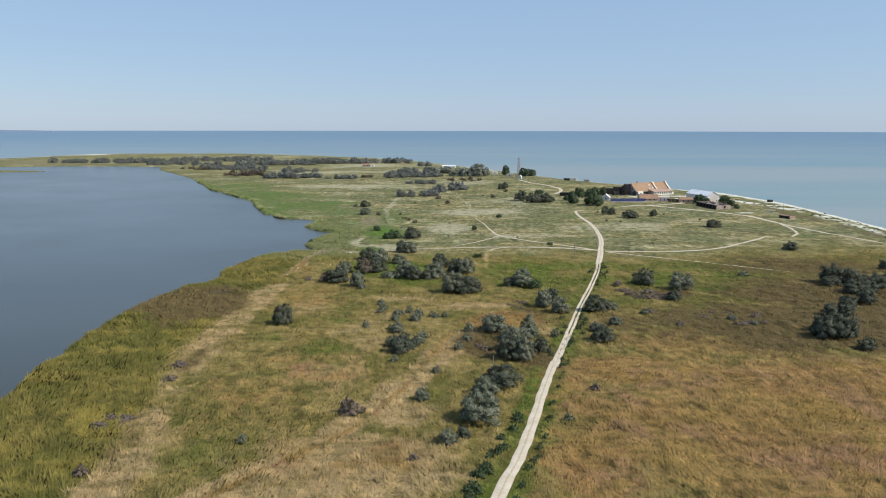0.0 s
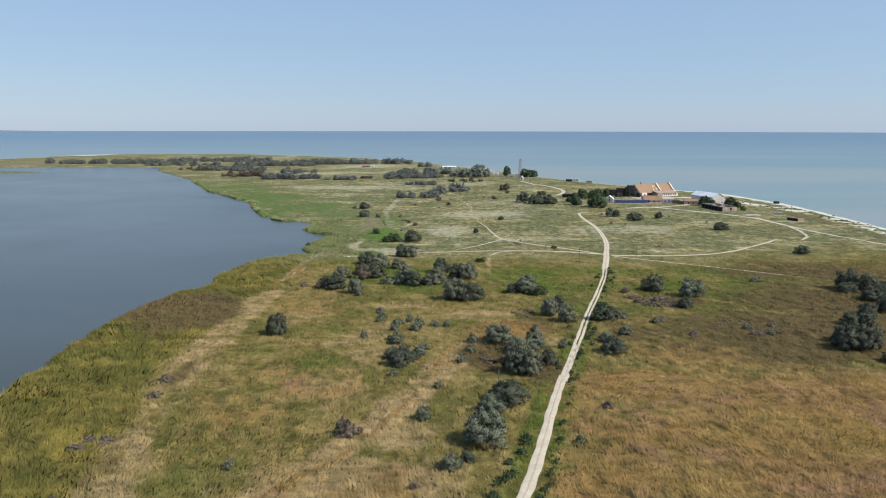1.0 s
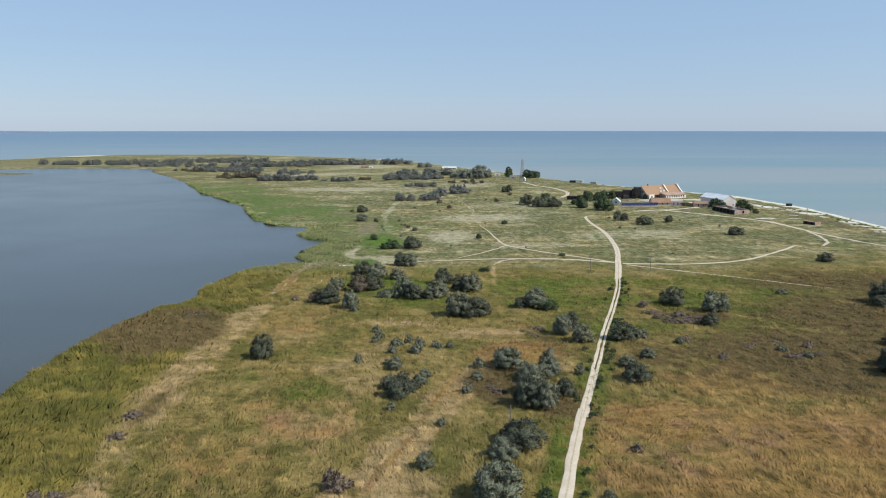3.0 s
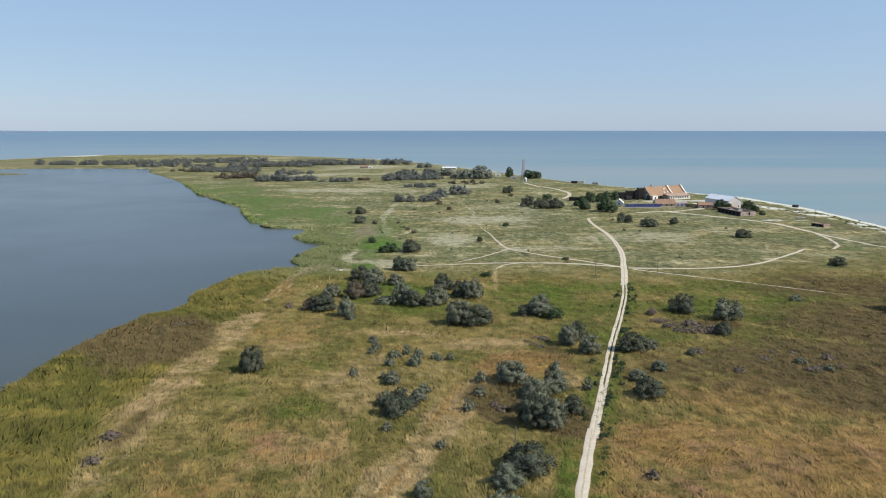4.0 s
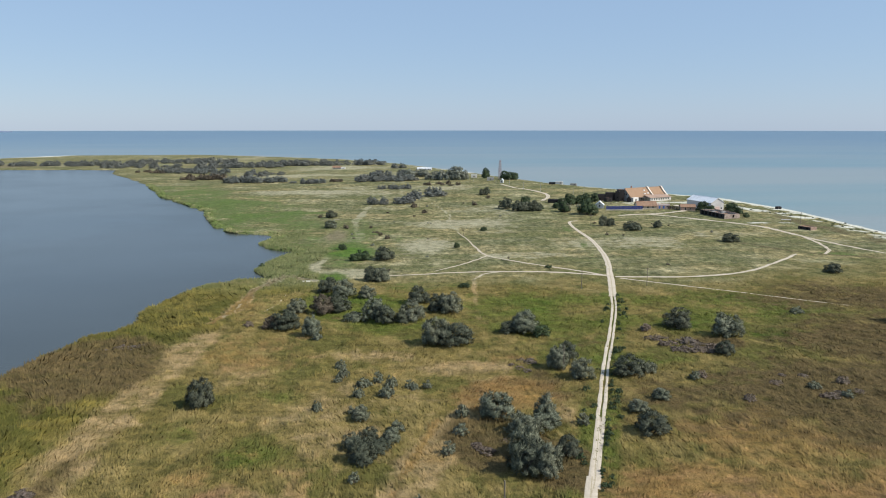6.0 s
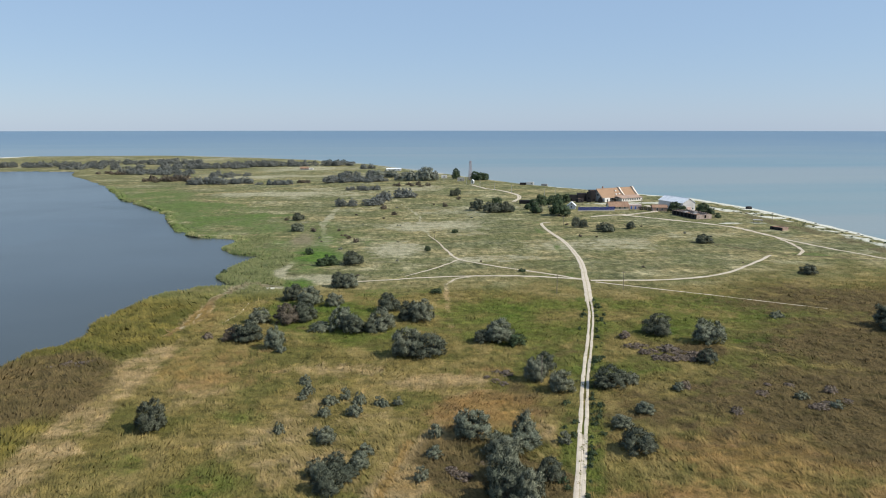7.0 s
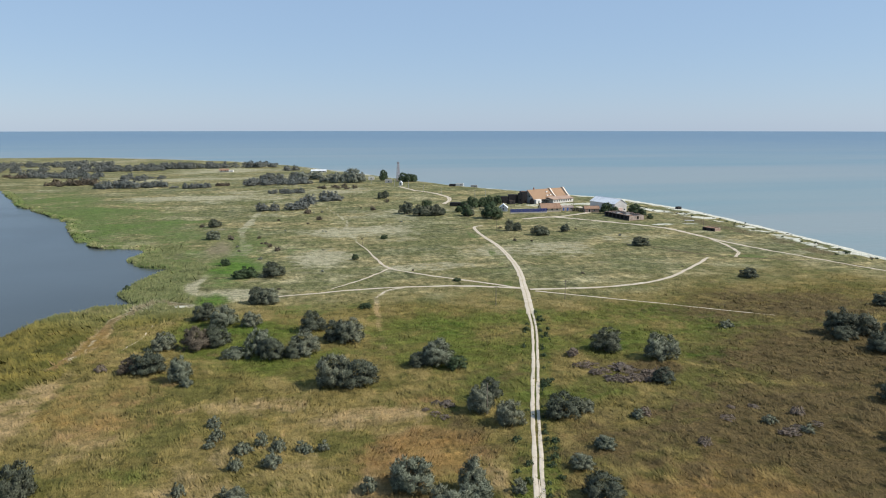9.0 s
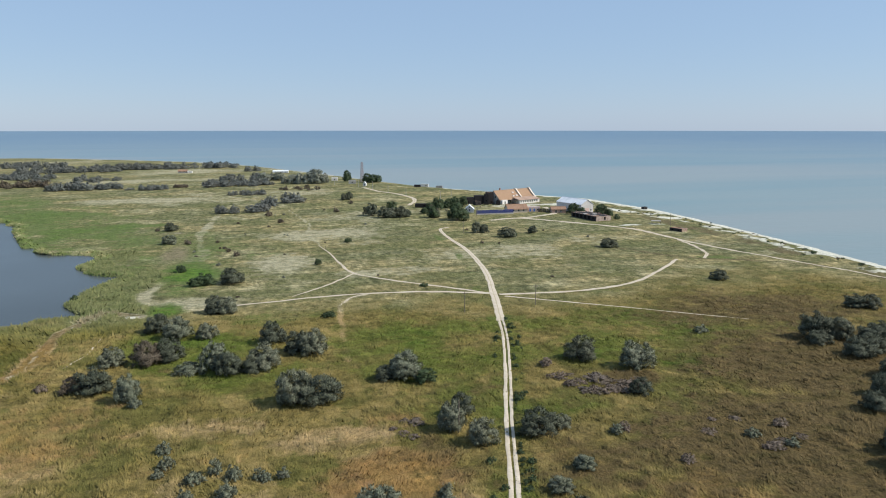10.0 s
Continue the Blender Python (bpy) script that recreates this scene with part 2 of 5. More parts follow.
M = {
    "ground": ground_material(), "track": track_material(), "sea": sea_material(), "lagoon": lagoon_material(),
    "straw": blade_material("straw_blades"),
    "olive": blade_material("olive_blades"),
    "green": blade_material("green_blades"),
    "brown": blade_material("brown_blades"),
    "meadow": blade_material("meadow_blades"),
    "reed": blade_material("reed_blades"),
    "dead": blade_material("dead_reed_blades"),
    "silver": leaf_material("silver_leaves", (0.080, 0.094, 0.062), (0.268, 0.292, 0.206)),
    "greyer": leaf_material("grey_leaves", (0.045, 0.055, 0.037), (0.140, 0.158, 0.108)),
    "leaf": leaf_material("green_leaves", (0.032, 0.056, 0.026), (0.084, 0.124, 0.054)),
    # far bushes: distance haze put into the leaf colour, paler and greyer
    "hazy": leaf_material("far_haze_leaves", (0.118, 0.134, 0.124), (0.192, 0.210, 0.192)),
    # far green crowns, lightened in colour to stand for haze
    "hazy_green": leaf_material("hazy_tree_leaves", (0.160, 0.180, 0.145), (0.300, 0.320, 0.255)),
    "dusk": leaf_material("tamarisk_twigs", (0.080, 0.066, 0.046), (0.180, 0.152, 0.112)),
    "bark": plain_material("grey_bark", (0.10, 0.085, 0.07), (0.19, 0.165, 0.14), 4.0),
    "white": plain_material("white_plaster", (0.66, 0.63, 0.58), (0.80, 0.78, 0.74), 0.8, stain=(0.5, 0.46, 0.4)),
    "parapet": plain_material("pale_parapet_plaster", (0.60, 0.51, 0.42), (0.72, 0.63, 0.53), 0.8, stain=(0.48, 0.40, 0.32)),
    "grey_plaster": plain_material("grey_plaster", (0.54, 0.52, 0.50), (0.64, 0.62, 0.60), 0.6, stain=(0.44, 0.41, 0.39)),
    "cream": plain_material("cream_plaster", (0.56, 0.47, 0.36), (0.68, 0.58, 0.46), 0.8, stain=(0.42, 0.35, 0.27)),
    "pink": plain_material("pink_plaster", (0.58, 0.40, 0.34), (0.70, 0.52, 0.46), 0.8, stain=(0.45, 0.36, 0.32)),
    "tile": plain_material("orange_roof_tile", (0.37, 0.235, 0.145), (0.43, 0.290, 0.19), 1.2, 0.85, stain=(0.34, 0.23, 0.145)),
    "rose_roof": plain_material("rose_roof_sheet", (0.33, 0.225, 0.165), (0.42, 0.30, 0.225), 1.0, stain=(0.25, 0.17, 0.13)),
    "brown_roof": plain_material("brown_roof_sheet", (0.24, 0.14, 0.085), (0.33, 0.21, 0.14), 1.0, stain=(0.16, 0.10, 0.07)),
    "twigs": leaf_material("dry_purple_twigs", (0.120, 0.098, 0.076), (0.260, 0.212, 0.172)),
    "far_land": plain_material("far_land_haze", (0.150, 0.190, 0.265), (0.170, 0.210, 0.285), 0.004, 0.95, 0.05, bump=0.0),
    "metal": plain_material("pale_roof_sheet", (0.68, 0.70, 0.72), (0.78, 0.80, 0.81), 0.8, 0.6, 0.3, 0.0, stain=(0.5, 0.52, 0.54)),
    "brick": brick_material("red_brick", (0.30, 0.135, 0.085), (0.38, 0.19, 0.125), (0.42, 0.36, 0.30)),
    "pale_brick": brick_material("pale_brick", (0.42, 0.27, 0.21), (0.52, 0.36, 0.28), (0.48, 0.42, 0.36)),
    # weathered boards; also the shade painted on the brick buildings' fronts
    "dark": plain_material("dark_boards_and_shade", (0.018, 0.016, 0.017), (0.052, 0.044, 0.041), 2.0),
    "blue": plain_material("blue_fence_sheet", (0.022, 0.035, 0.16), (0.032, 0.05, 0.20), 0.8, 0.5, 0.4),
    "blue_door": plain_material("blue_door_paint", (0.08, 0.16, 0.45), (0.11, 0.20, 0.52), 0.8, 0.5),
    "concrete": plain_material("grey_concrete", (0.33, 0.31, 0.28), (0.46, 0.44, 0.40), 1.2, stain=(0.25, 0.23, 0.2)),
    "wood": plain_material("grey_pole_wood", (0.17, 0.14, 0.11), (0.27, 0.23, 0.18), 3.0),
    "glass": plain_material("dark_window_glass", (0.03, 0.035, 0.04), (0.05, 0.055, 0.06), 1.0, 0.08, 0.6, bump=0.0),
    # flat near-black fill: the shade inside openings, given as a colour
    "void": plain_material("interior_shade", (0.012, 0.011, 0.010), (0.02, 0.018, 0.016), 1.0, 0.95, 0.05),
    "steel": plain_material("tower_steel", (0.36, 0.29, 0.29), (0.50, 0.42, 0.42), 2.0, 0.55, 0.4, 0.4),
}

# ---------------------------------------------------------------- plan of the spit


def tile_noise(seed):
    return np.random.RandomState(seed).rand(256, 256)


def value_noise(x, y, table):
    xi, yi = np.floor(x).astype(int), np.floor(y).astype(int)
    fx, fy = x - xi, y - yi
    fx, fy = fx * fx * (3 - 2 * fx), fy * fy * (3 - 2 * fy)
    a, b = table[xi % 256, yi % 256], table[(xi + 1) % 256, yi % 256]
    c, d = table[xi % 256, (yi + 1) % 256], table[(xi + 1) % 256, (yi + 1) % 256]
    return (a * (1 - fx) + b * fx) * (1 - fy) + (c * (1 - fx) + d * fx) * fy


def fbm(x, y, size, seed, octaves=4):
    table, total, amp, norm = tile_noise(seed), 0.0, 1.0, 0.0
    for k in range(octaves):
        total = total + amp * value_noise(x / size * 2 ** k + 17.3 * k, y / size * 2 ** k + 5.1 * k, table)
        norm, amp = norm + amp, amp * 0.5
    return total / norm


def smooth(v, lo, hi):
    s = np.clip((v - lo) / (hi - lo), 0, 1)
    return s * s * (3 - 2 * s)


LAGOON = [(-80, -700), (-76, -120), (-74, 60), (-83, 142), (-88, 172), (-86, 205), (-85, 232), (-79, 255), (-72, 266), (-75, 282), (-68, 303), (-63, 320), (-54, 327),
          (-41, 329), (-46, 335), (-52, 346), (-50, 360), (-42, 390), (-54, 397), (-63, 416), (-58, 436), (-66, 444), (-86, 456), (-99, 478), (-127, 560), (-150, 605), (-188, 668), (-238, 788), (-298, 902),
          (-345, 985), (-368, 1062), (-421, 1073), (-523, 1073), (-610, 1058), (-900, 1015), (-1800, 830)]
SEA = [(-1800, 1180), (-1000, 1290), (-755, 1344), (-730, 1425), (-700, 1530), (-655, 1600), (-381, 1611), (-203, 1490), (-81, 1380), (13, 1225), (95, 1010),
       (135, 860), (160, 775), (190, 735), (228, 690), (272, 628), (284, 556), (281, 485), (272, 400), (264, 334), (258, 240), (256, 60), (262, -120), (270, -700)]
ISLET = [(-720, 925), (-640, 968), (-560, 974), (-495, 962), (-465, 950), (-505, 936), (-600, 918), (-720, 905)]
MAIN_SOUTH = [(-78, -320), (-52, -160), (-24, -30), (4, 60), (15, 101), (21, 117), (30, 147), (36, 166)]
MAIN_MID = [(35, 162), (41, 180), (48, 201), (55, 222), (66, 253), (74, 277), (79, 295)]
MAIN_NORTH = [(78, 291), (83, 309), (87, 324), (97, 363), (104, 409), (106, 444), (108, 470), (111, 485), (117, 490)]
WEST = [(88, 326), (65, 334), (43, 337), (28, 336), (17, 333), (2, 330)]
JOIN = [(85, 328), (76, 337), (59, 355), (46, 373), (43, 397), (42, 418), (39, 444)]
LOOP = [(46, 373), (38, 360), (31, 351), (20, 338)]
FADE = [(47, 337), (39, 332), (34, 321), (32, 302), (29, 265)]
DITCH = [(168, 408), (178, 396), (186, 378), (196, 366), (214, 358), (240, 335)]
FAINT = [(39, 444), (38, 493), (41, 520), (38, 556), (33, 600)]
EAST = [(89, 324), (113, 322), (126, 323), (143, 329), (159, 341), (175, 356), (186, 367)]
EAST_LOW = [(90, 321), (106, 309), (121, 297), (134, 286), (150, 273.5)]
COAST = [(150, 514), (172, 518), (191, 497), (208, 472), (217, 449), (219, 418), (222, 391), (228, 366), (233, 345), (239, 322), (244, 300)]
COAST_LINK = [(219, 418), (214, 395), (207, 376), (199, 366)]
BEACH_PATH = [(238, 600), (246, 562), (256, 532), (264, 492)]
YARD = [(172, 519), (192, 529), (207, 543), (211, 572)]
TOWER_ROAD = [(107, 745), (115, 706), (125, 686), (132, 655), (129, 630), (119, 604)]
LAKE_PATH = [(-26, 323), (-36, 331), (-45, 311), (-46, 282), (-49, 266)]
LAKE_STUB = [(-37, 277), (-34, 288), (-33, 302)]
BANK = [(-38, 333), (-35, 348), (-27, 360), (-19.5, 400), (-15, 438), (-19, 496), (-12, 590)]
COAST_BANK = [(252, 500), (250, 440), (245, 380), (243, 320), (243, 250)]
DRY_LEFT = [(-51, 90), (-51, 134), (-51, 164), (-51, 211), (-48, 260)]
TRAIL = [(-30, 102), (-19, 115), (-13, 122), (-6, 133), (0, 150), (6, 171), (12, 190)]
DRY_MID = [(30, 209), (11, 176), (0, 151), (-8, 133), (-17, 118), (-30, 100)]


def segment_distance(x, y, line):
    best = np.full(np.shape(x), 1e9)
    for (ax, ay), (bx, by) in zip(line, line[1:]):
        dx, dy = bx - ax, by - ay
        t = np.clip(((x - ax) * dx + (y - ay) * dy) / (dx * dx + dy * dy), 0, 1)
        best = np.minimum(best, np.hypot(x - ax - t * dx, y - ay - t * dy))
    return best


def inside(x, y, ring):
    hit = np.zeros(np.shape(x), bool)
    for (ax, ay), (bx, by) in zip(ring, ring[1:] + ring[:1]):
        if ay != by:
            hit ^= ((ay > y) != (by > y)) & (x < (bx - ax) * (y - ay) / (by - ay) + ax)
    return hit


def shore(x, y):
    """Metres inland of the lagoon's and of the sea's edge; below zero in the water."""
    land = inside(x, y, LAGOON + SEA)
    isle = inside(x, y, ISLET)
    wob = (fbm(x, y, 22, 5, 4) - 0.5) * 9 * smooth(y, -400, 100)
    lag = segment_distance(x, y, LAGOON)
    wob = wob + (fbm(x, y, 15, 7, 2) - 0.5) * 13 * smooth(y, 300, 360) * smooth(-y, -900, -700)
    lag = np.where(land, lag, -lag) + wob + (fbm(x, y, 7, 6, 2) - 0.5) * 5
    lag = np.maximum(lag, np.where(isle, 1, -1) * segment_distance(x, y, ISLET + ISLET[:1]) + wob * 0.5)
    sea = segment_distance(x, y, SEA)
    sea = np.where(land | isle, sea, -sea) + (fbm(x, y, 30, 8, 3) - 0.5) * 4
    return lag, sea


def height(x, y, lag=None, sea=None):
    if lag is None:
        lag, sea = shore(x, y)
    relief = 3.0 * np.exp(-(((x - 110) / 140) ** 2 + ((y - 780) / 150) ** 2)) + (fbm(x, y, 38, 11, 2) - 0.5) * 0.5
    away = np.full(np.shape(x), 1e9)
    for line in (MAIN_SOUTH, MAIN_MID, MAIN_NORTH, WEST, EAST, EAST_LOW, JOIN):
        away = np.minimum(away, segment_distance(x, y, line))
    relief = relief + (fbm(x, y, 7, 13, 3) - 0.5) * (0.8 - 0.4 * smooth(y, 290, 360)) * smooth(away, 2.5, 6.0)
    rise = np.minimum(smooth(lag, -5, 3), smooth(sea, -30, 20))
    return -2.2 + rise * (2.2 + relief)


def ground_at(x, y):
    return float(height(np.array([float(x)]), np.array([float(y)]))[0])


def blobs(x, y, spots):
    """The strongest of some soft round patches (x, y, half width, half depth, weight)."""
    out = np.zeros(np.shape(x))
    for cx, cy, rx, ry, w in spots:
        out = np.maximum(out, w * np.clip(1.35 - np.hypot((x - cx) / rx, (y - cy) / ry), 0, 1))
    return out


GREEN = [(-6, 286, 28, 24, 0.62), (8, 262, 22, 14, 0.6), (-22, 240, 14, 8, 0.5), (-17, 385, 15, 30, 0.98), (-20, 329, 7, 10, 0.95), (44, 278, 40, 24, 0.66), (54, 257, 30, 18, 0.72), (14, 309, 26, 12, 0.55), (113, 243, 15, 8, 0.98), (130, 196, 8, 6, 0.9), (88, 256, 9, 6, 0.85), (110, 272, 70, 44, 0.62), (140, 225, 40, 24, 0.55), (95, 205, 60, 28, 0.52), (60, 230, 40, 20, 0.55),
         (-78, 520, 50, 66, 0.72), (-46, 400, 18, 34, 0.7), (24, 203, 3.5, 2.5, 0.85), (-33, 120, 9, 14, 0.55), (-33, 140, 7, 16, 0.58), (-22, 178, 9, 9, 0.66), (-36, 186, 5, 9, 0.5), (130, 232, 40, 20, 0.55),
         (-44, 352, 6, 18, 0.7), (205, 366, 22, 7, 0.6), (-18, 205, 10, 9, 0.5)]
BROWN = [(-30, 236, 24, 22, 0.56), (-8, 220, 20, 12, 0.46), (-28, 150, 34, 50, 0.42), (31, 203, 15, 14, 0.72), (66, 122, 40, 34, 1.0), (96, 142, 42, 30, 1.0), (52, 156, 24, 20, 0.8), (14, 172, 12, 14, 0.45), (84, 184, 46, 24, 0.74), (33, 112, 14, 20, 0.8),
         (32, 226, 12, 8, 0.5), (-62, 300, 12, 16, 0.5), (-42, 275, 7, 20, 0.45), (60, 206, 14, 10, 0.5), (-600, 1170, 140, 60, 0.8), (-44, 416, 12, 12, 0.5), (-26, 440, 9, 34, 0.7), (-33, 503, 12, 14, 0.5), (-10, 118, 26, 18, 0.45), (104, 212, 12, 6, 0.5)]
DEAD = [(74, 196, 40, 22, 0.62), (22, 181, 11, 12, 1.0), (31, 172, 9, 16, 0.75), (38, 214, 8, 12, 0.5), (112, 196, 58, 36, 0.82), (56, 206, 34, 24, 0.5), (70, 240, 36, 26, 0.42), (145, 235, 50, 36, 0.82), (160, 285, 60, 34, 0.6), (105, 290, 40, 24, 0.35), (-70, 228, 18, 26, 1.15), (-58, 222, 10, 16, 0.8), (90, 237, 8, 6, 1.1), (86, 232, 8, 4, 0.9), (-68, 205, 10, 12, 0.5), (-52, 168, 4, 18, 0.6), (-50, 122, 4, 14, 0.6), (20, 172, 7, 6, 0.8)]
STRAW = [(-8, 113, 26, 15, 0.74), (0, 134, 13, 11, 0.6), (-47, 108, 7, 24, 0.7), (-6, 196, 22, 34, 0.52), (-18, 158, 14, 16, 0.5), (27, 213, 12, 7, 0.5), (38, 192, 3.5, 12, 0.66), (-30, 344, 5, 18, 1.1), (-14, 432, 4, 22, 1.0), (-32, 222, 12, 20, 0.55), (-4, 232, 24, 8, 0.6), (50, 330, 40, 10, 0.4), (-12, 335, 24, 12, 0.7), (-10, 330, 16, 5, 0.9), (60, 372, 36, 14, 0.7),
         (20, 400, 22, 30, 0.7), (120, 400, 40, 30, 0.6), (22, 222, 16, 7, 0.8), (0, 600, 60, 60, 0.4), (90, 560, 60, 50, 0.5), (-80, 690, 80, 30, 0.6), (50, 480, 50, 30, 0.6), (-60, 1080, 160, 80, 0.55), (-100, 920, 120, 40, 0.6), (-560, 1180, 160, 60, 0.6), (-300, 1350, 200, 120, 0.5), (60, 900, 80, 60, 0.5), (60, 720, 60, 40, 0.5)]
SANDY = [(-28, 323, 4, 2.2, 0.8), (-47, 274, 2, 2, 0.8), (-28, 335, 2, 6, 0.42), (222, 588, 26, 10, 0.6), (-690, 1555, 45, 70, 1.5), (223, 472, 8, 3, 0.8), (256, 532, 9, 9, 0.8), (240, 472, 8, 6, 0.45), (196, 586, 34, 6, 0.75), (-14, 1180, 30, 10, 0.5), (-31, 503, 8, 12, 0.3)]


def plain_share(x, y):
    """Where the tall grass gives way to the short-grass plain."""
    return smooth(y + 70 * (fbm(x, y, 40, 27, 3) - 0.5) + 18 * (fbm(x, y, 7, 28, 2) - 0.5), 290, 350)


def cover(x, y, lag, sea):
    """How much green, brown, reed, bare sand, straw and dead growth stands at each place."""
    j = fbm(x, y, 16, 21, 4) - 0.5
    k = fbm(x, y, 60, 23, 3) - 0.5
    m = fbm(x, y, 6, 25, 3) - 0.5
    j = j + 0.45 * m
    lake_side = smooth(-lag, -34 - 10 * k, -22 - 10 * k) * smooth(y, 60, 90) * smooth(-y, -340, -300)
    far_lake = smooth(-lag, -24, -14) * smooth(y, 300, 340)
    reed = np.maximum(lake_side, far_lake * (0.95 - 0.85 * smooth(y, 430, 470))) + 0.3 * j
    green = blobs(x, y, GREEN) + 0.9 * j
    verge = segment_distance(x, y, MAIN_SOUTH + MAIN_MID)
    green = np.maximum(green, smooth(-verge, -6.5, -3) * 0.66 + j * 0.8)
    green = np.maximum(green, smooth(-segment_distance(x + 5.5, y, MAIN_NORTH), -3.2, -1.0) * 0.36 + 0.8 * j)
    green = np.maximum(green, smooth(-segment_distance(x, y, DITCH), -3.5, -1.2) * 0.42 + 0.8 * j)
    meadow = smooth(-lag, -110, -40) * smooth(y, 380, 430) * smooth(-y, -900, -700)
    green = np.maximum(green, meadow * 0.56 + 0.5 * j + 0.5 * k)
    brown = blobs(x, y, BROWN) + 0.7 * j + 0.25 * k
    straw = blobs(x, y, STRAW) + 0.6 * k + 0.5 * j
    straw = np.maximum(straw, smooth(-segment_distance(x, y, DRY_LEFT), -9, -3) * 0.66 + 1.1 * j)
    straw = np.maximum(straw, smooth(-segment_distance(x, y, DRY_MID), -8, -2) * 0.78 + 0.9 * j)
    straw = np.maximum(straw, smooth(y, 330, 370) * 0.16 + 0.9 * k + 0.7 * j)
    straw = np.maximum(straw, smooth(-segment_distance(x, y, FADE), -1.3, -0.4) * 0.9 + 0.4 * j)
    straw = np.maximum(straw, smooth(-segment_distance(x, y, FAINT), -1.3, -0.4) * 0.75 + 0.5 * j)
    straw = np.maximum(straw, smooth(-segment_distance(x, y, LAKE_PATH), -3.4, -1.2) * 1.1 + 0.4 * j)
    straw = np.maximum(straw, smooth(-segment_distance(x, y, BANK), -3.6, -1.0) * 0.66 + 1.0 * j)
    path = smooth(-segment_distance(x, y, LAKE_PATH) + 1.6 * m, -2.4, -1.0)
    reed, green = reed * (1 - path), green - path
    brown = np.maximum(brown, path * 0.8)
    straw = np.maximum(straw, path * 0.9)
    dead = blobs(x, y, DEAD) + 0.4 * j
    dead = np.maximum(dead, smooth(-segment_distance(x, y, COAST_BANK), -9, -3) * 0.5 + 1.0 * j)
    dead = np.maximum(dead, smooth(-segment_distance(x, y, DITCH), -3.0, -1.0) * 0.7 + 0.6 * j)
    brown = np.maximum(brown, smooth(-segment_distance(x, y, TRAIL), -1.1, -0.3) * 0.75 + 0.8 * j)
    beach = smooth(-sea, -9 - 9 * smooth(y, 480, 560) - 8 * np.clip(k, -0.4, 0.4), -4) * (1 - smooth(y, 650, 760) * smooth(-y, -1420, -1300) * (0.55 + 0.9 * np.clip(k + 0.1, 0, 0.5)))
    beach = beach - smooth(j + m, 0.06, 0.2) * smooth(sea, 7, 12) * 0.7
    scatter = smooth(-sea, -30, -10) * smooth(j + m, 0.02, 0.16) * 0.7
    strip = smooth(-segment_distance(x, y, BEACH_PATH), -9, -2) * np.clip(0.62 + 1.8 * (j + m), 0, 1)
    scatter = np.maximum(scatter, strip)
    sand = np.maximum(np.maximum(beach, scatter), np.maximum(blobs(x, y, SANDY), smooth(-segment_distance(x, y, LAKE_PATH), -1.1, -0.3) * 0.42) + 0.5 * j)
    return green, brown, reed, sand, straw, dead


# ---------------------------------------------------------------- building helpers


def mesh_object(name, verts, faces, material, parent=None, label=""):
    me = bpy.data.meshes.new(name)
    me.from_pydata(verts, [], faces)
    me.materials.append(material)
    ob = new(name, me)
    ob.parent = parent
    return tagged(ob, label) if label else ob


def part(name, bm, material, parent=None, label=""):
    me = bpy.data.meshes.new(name)
    bm.to_mesh(me)
    bm.free()
    me.materials.append(material)
    ob = new(name, me)
    ob.parent = parent
    return tagged(ob, label) if label else ob


def add_box(bm, x0, x1, y0, y1, z0, z1):
    v = [bm.verts.new(p) for p in ((x0, y0, z0), (x1, y0, z0), (x1, y1, z0), (x0, y1, z0), (x0, y0, z1), (x1, y0, z1), (x1, y1, z1), (x0, y1, z1))]
    for f in ((3, 2, 1, 0), (4, 5, 6, 7), (0, 1, 5, 4), (1, 2, 6, 5), (2, 3, 7, 6), (3, 0, 4, 7)):
        bm.faces.new([v[i] for i in f])


def box(name, size, material, parent, label="", bevel=0.0):
    bm = bmesh.new()
    add_box(bm, *size)
    if bevel:
        bmesh.ops.bevel(bm, geom=bm.edges[:], offset=bevel, segments=1, affect="EDGES")
    return part(name, bm, material, parent, label)


def prism(name, profile, x0, x1, material, parent, label=""):
    """A solid with the profile (y, z) drawn out along x."""
    bm = bmesh.new()
    a, b = [bm.verts.new((x0, y, z)) for y, z in profile], [bm.verts.new((x1, y, z)) for y, z in profile]
    n = len(profile)
    bm.faces.new(a[::-1]), bm.faces.new(b)
    for i in range(n):
        bm.faces.new((a[i], a[(i + 1) % n], b[(i + 1) % n], b[i]))
    bmesh.ops.recalc_face_normals(bm, faces=bm.faces[:])
    return part(name, bm, material, parent, label)


def tube(bm, a, b, r0, r1, sides=6):
    a, b = Vector(a), Vector(b)
    q = (b - a).to_track_quat("Z", "Y")
    ring = []
    for p, r in ((a, r0), (b, r1)):
        ring.append([bm.verts.new(p + q @ Vector((r * math.cos(6.2832 * i / sides), r * math.sin(6.2832 * i / sides), 0))) for i in range(sides)])
    for i in range(sides):
        bm.faces.new((ring[0][i], ring[0][(i + 1) % sides], ring[1][(i + 1) % sides], ring[1][i]))
    bm.faces.new(ring[0][::-1]), bm.faces.new(ring[1])


def thing(name, x, y, turn, label, category, group="", sink=0.05):
    ob = new(name)
    ob.matrix_world = pose(x, y, ground_at(x, y) - sink, 0, 0, turn)
    return tagged(ob, label, category, group)


# ---------------------------------------------------------------- ground, water, tracks


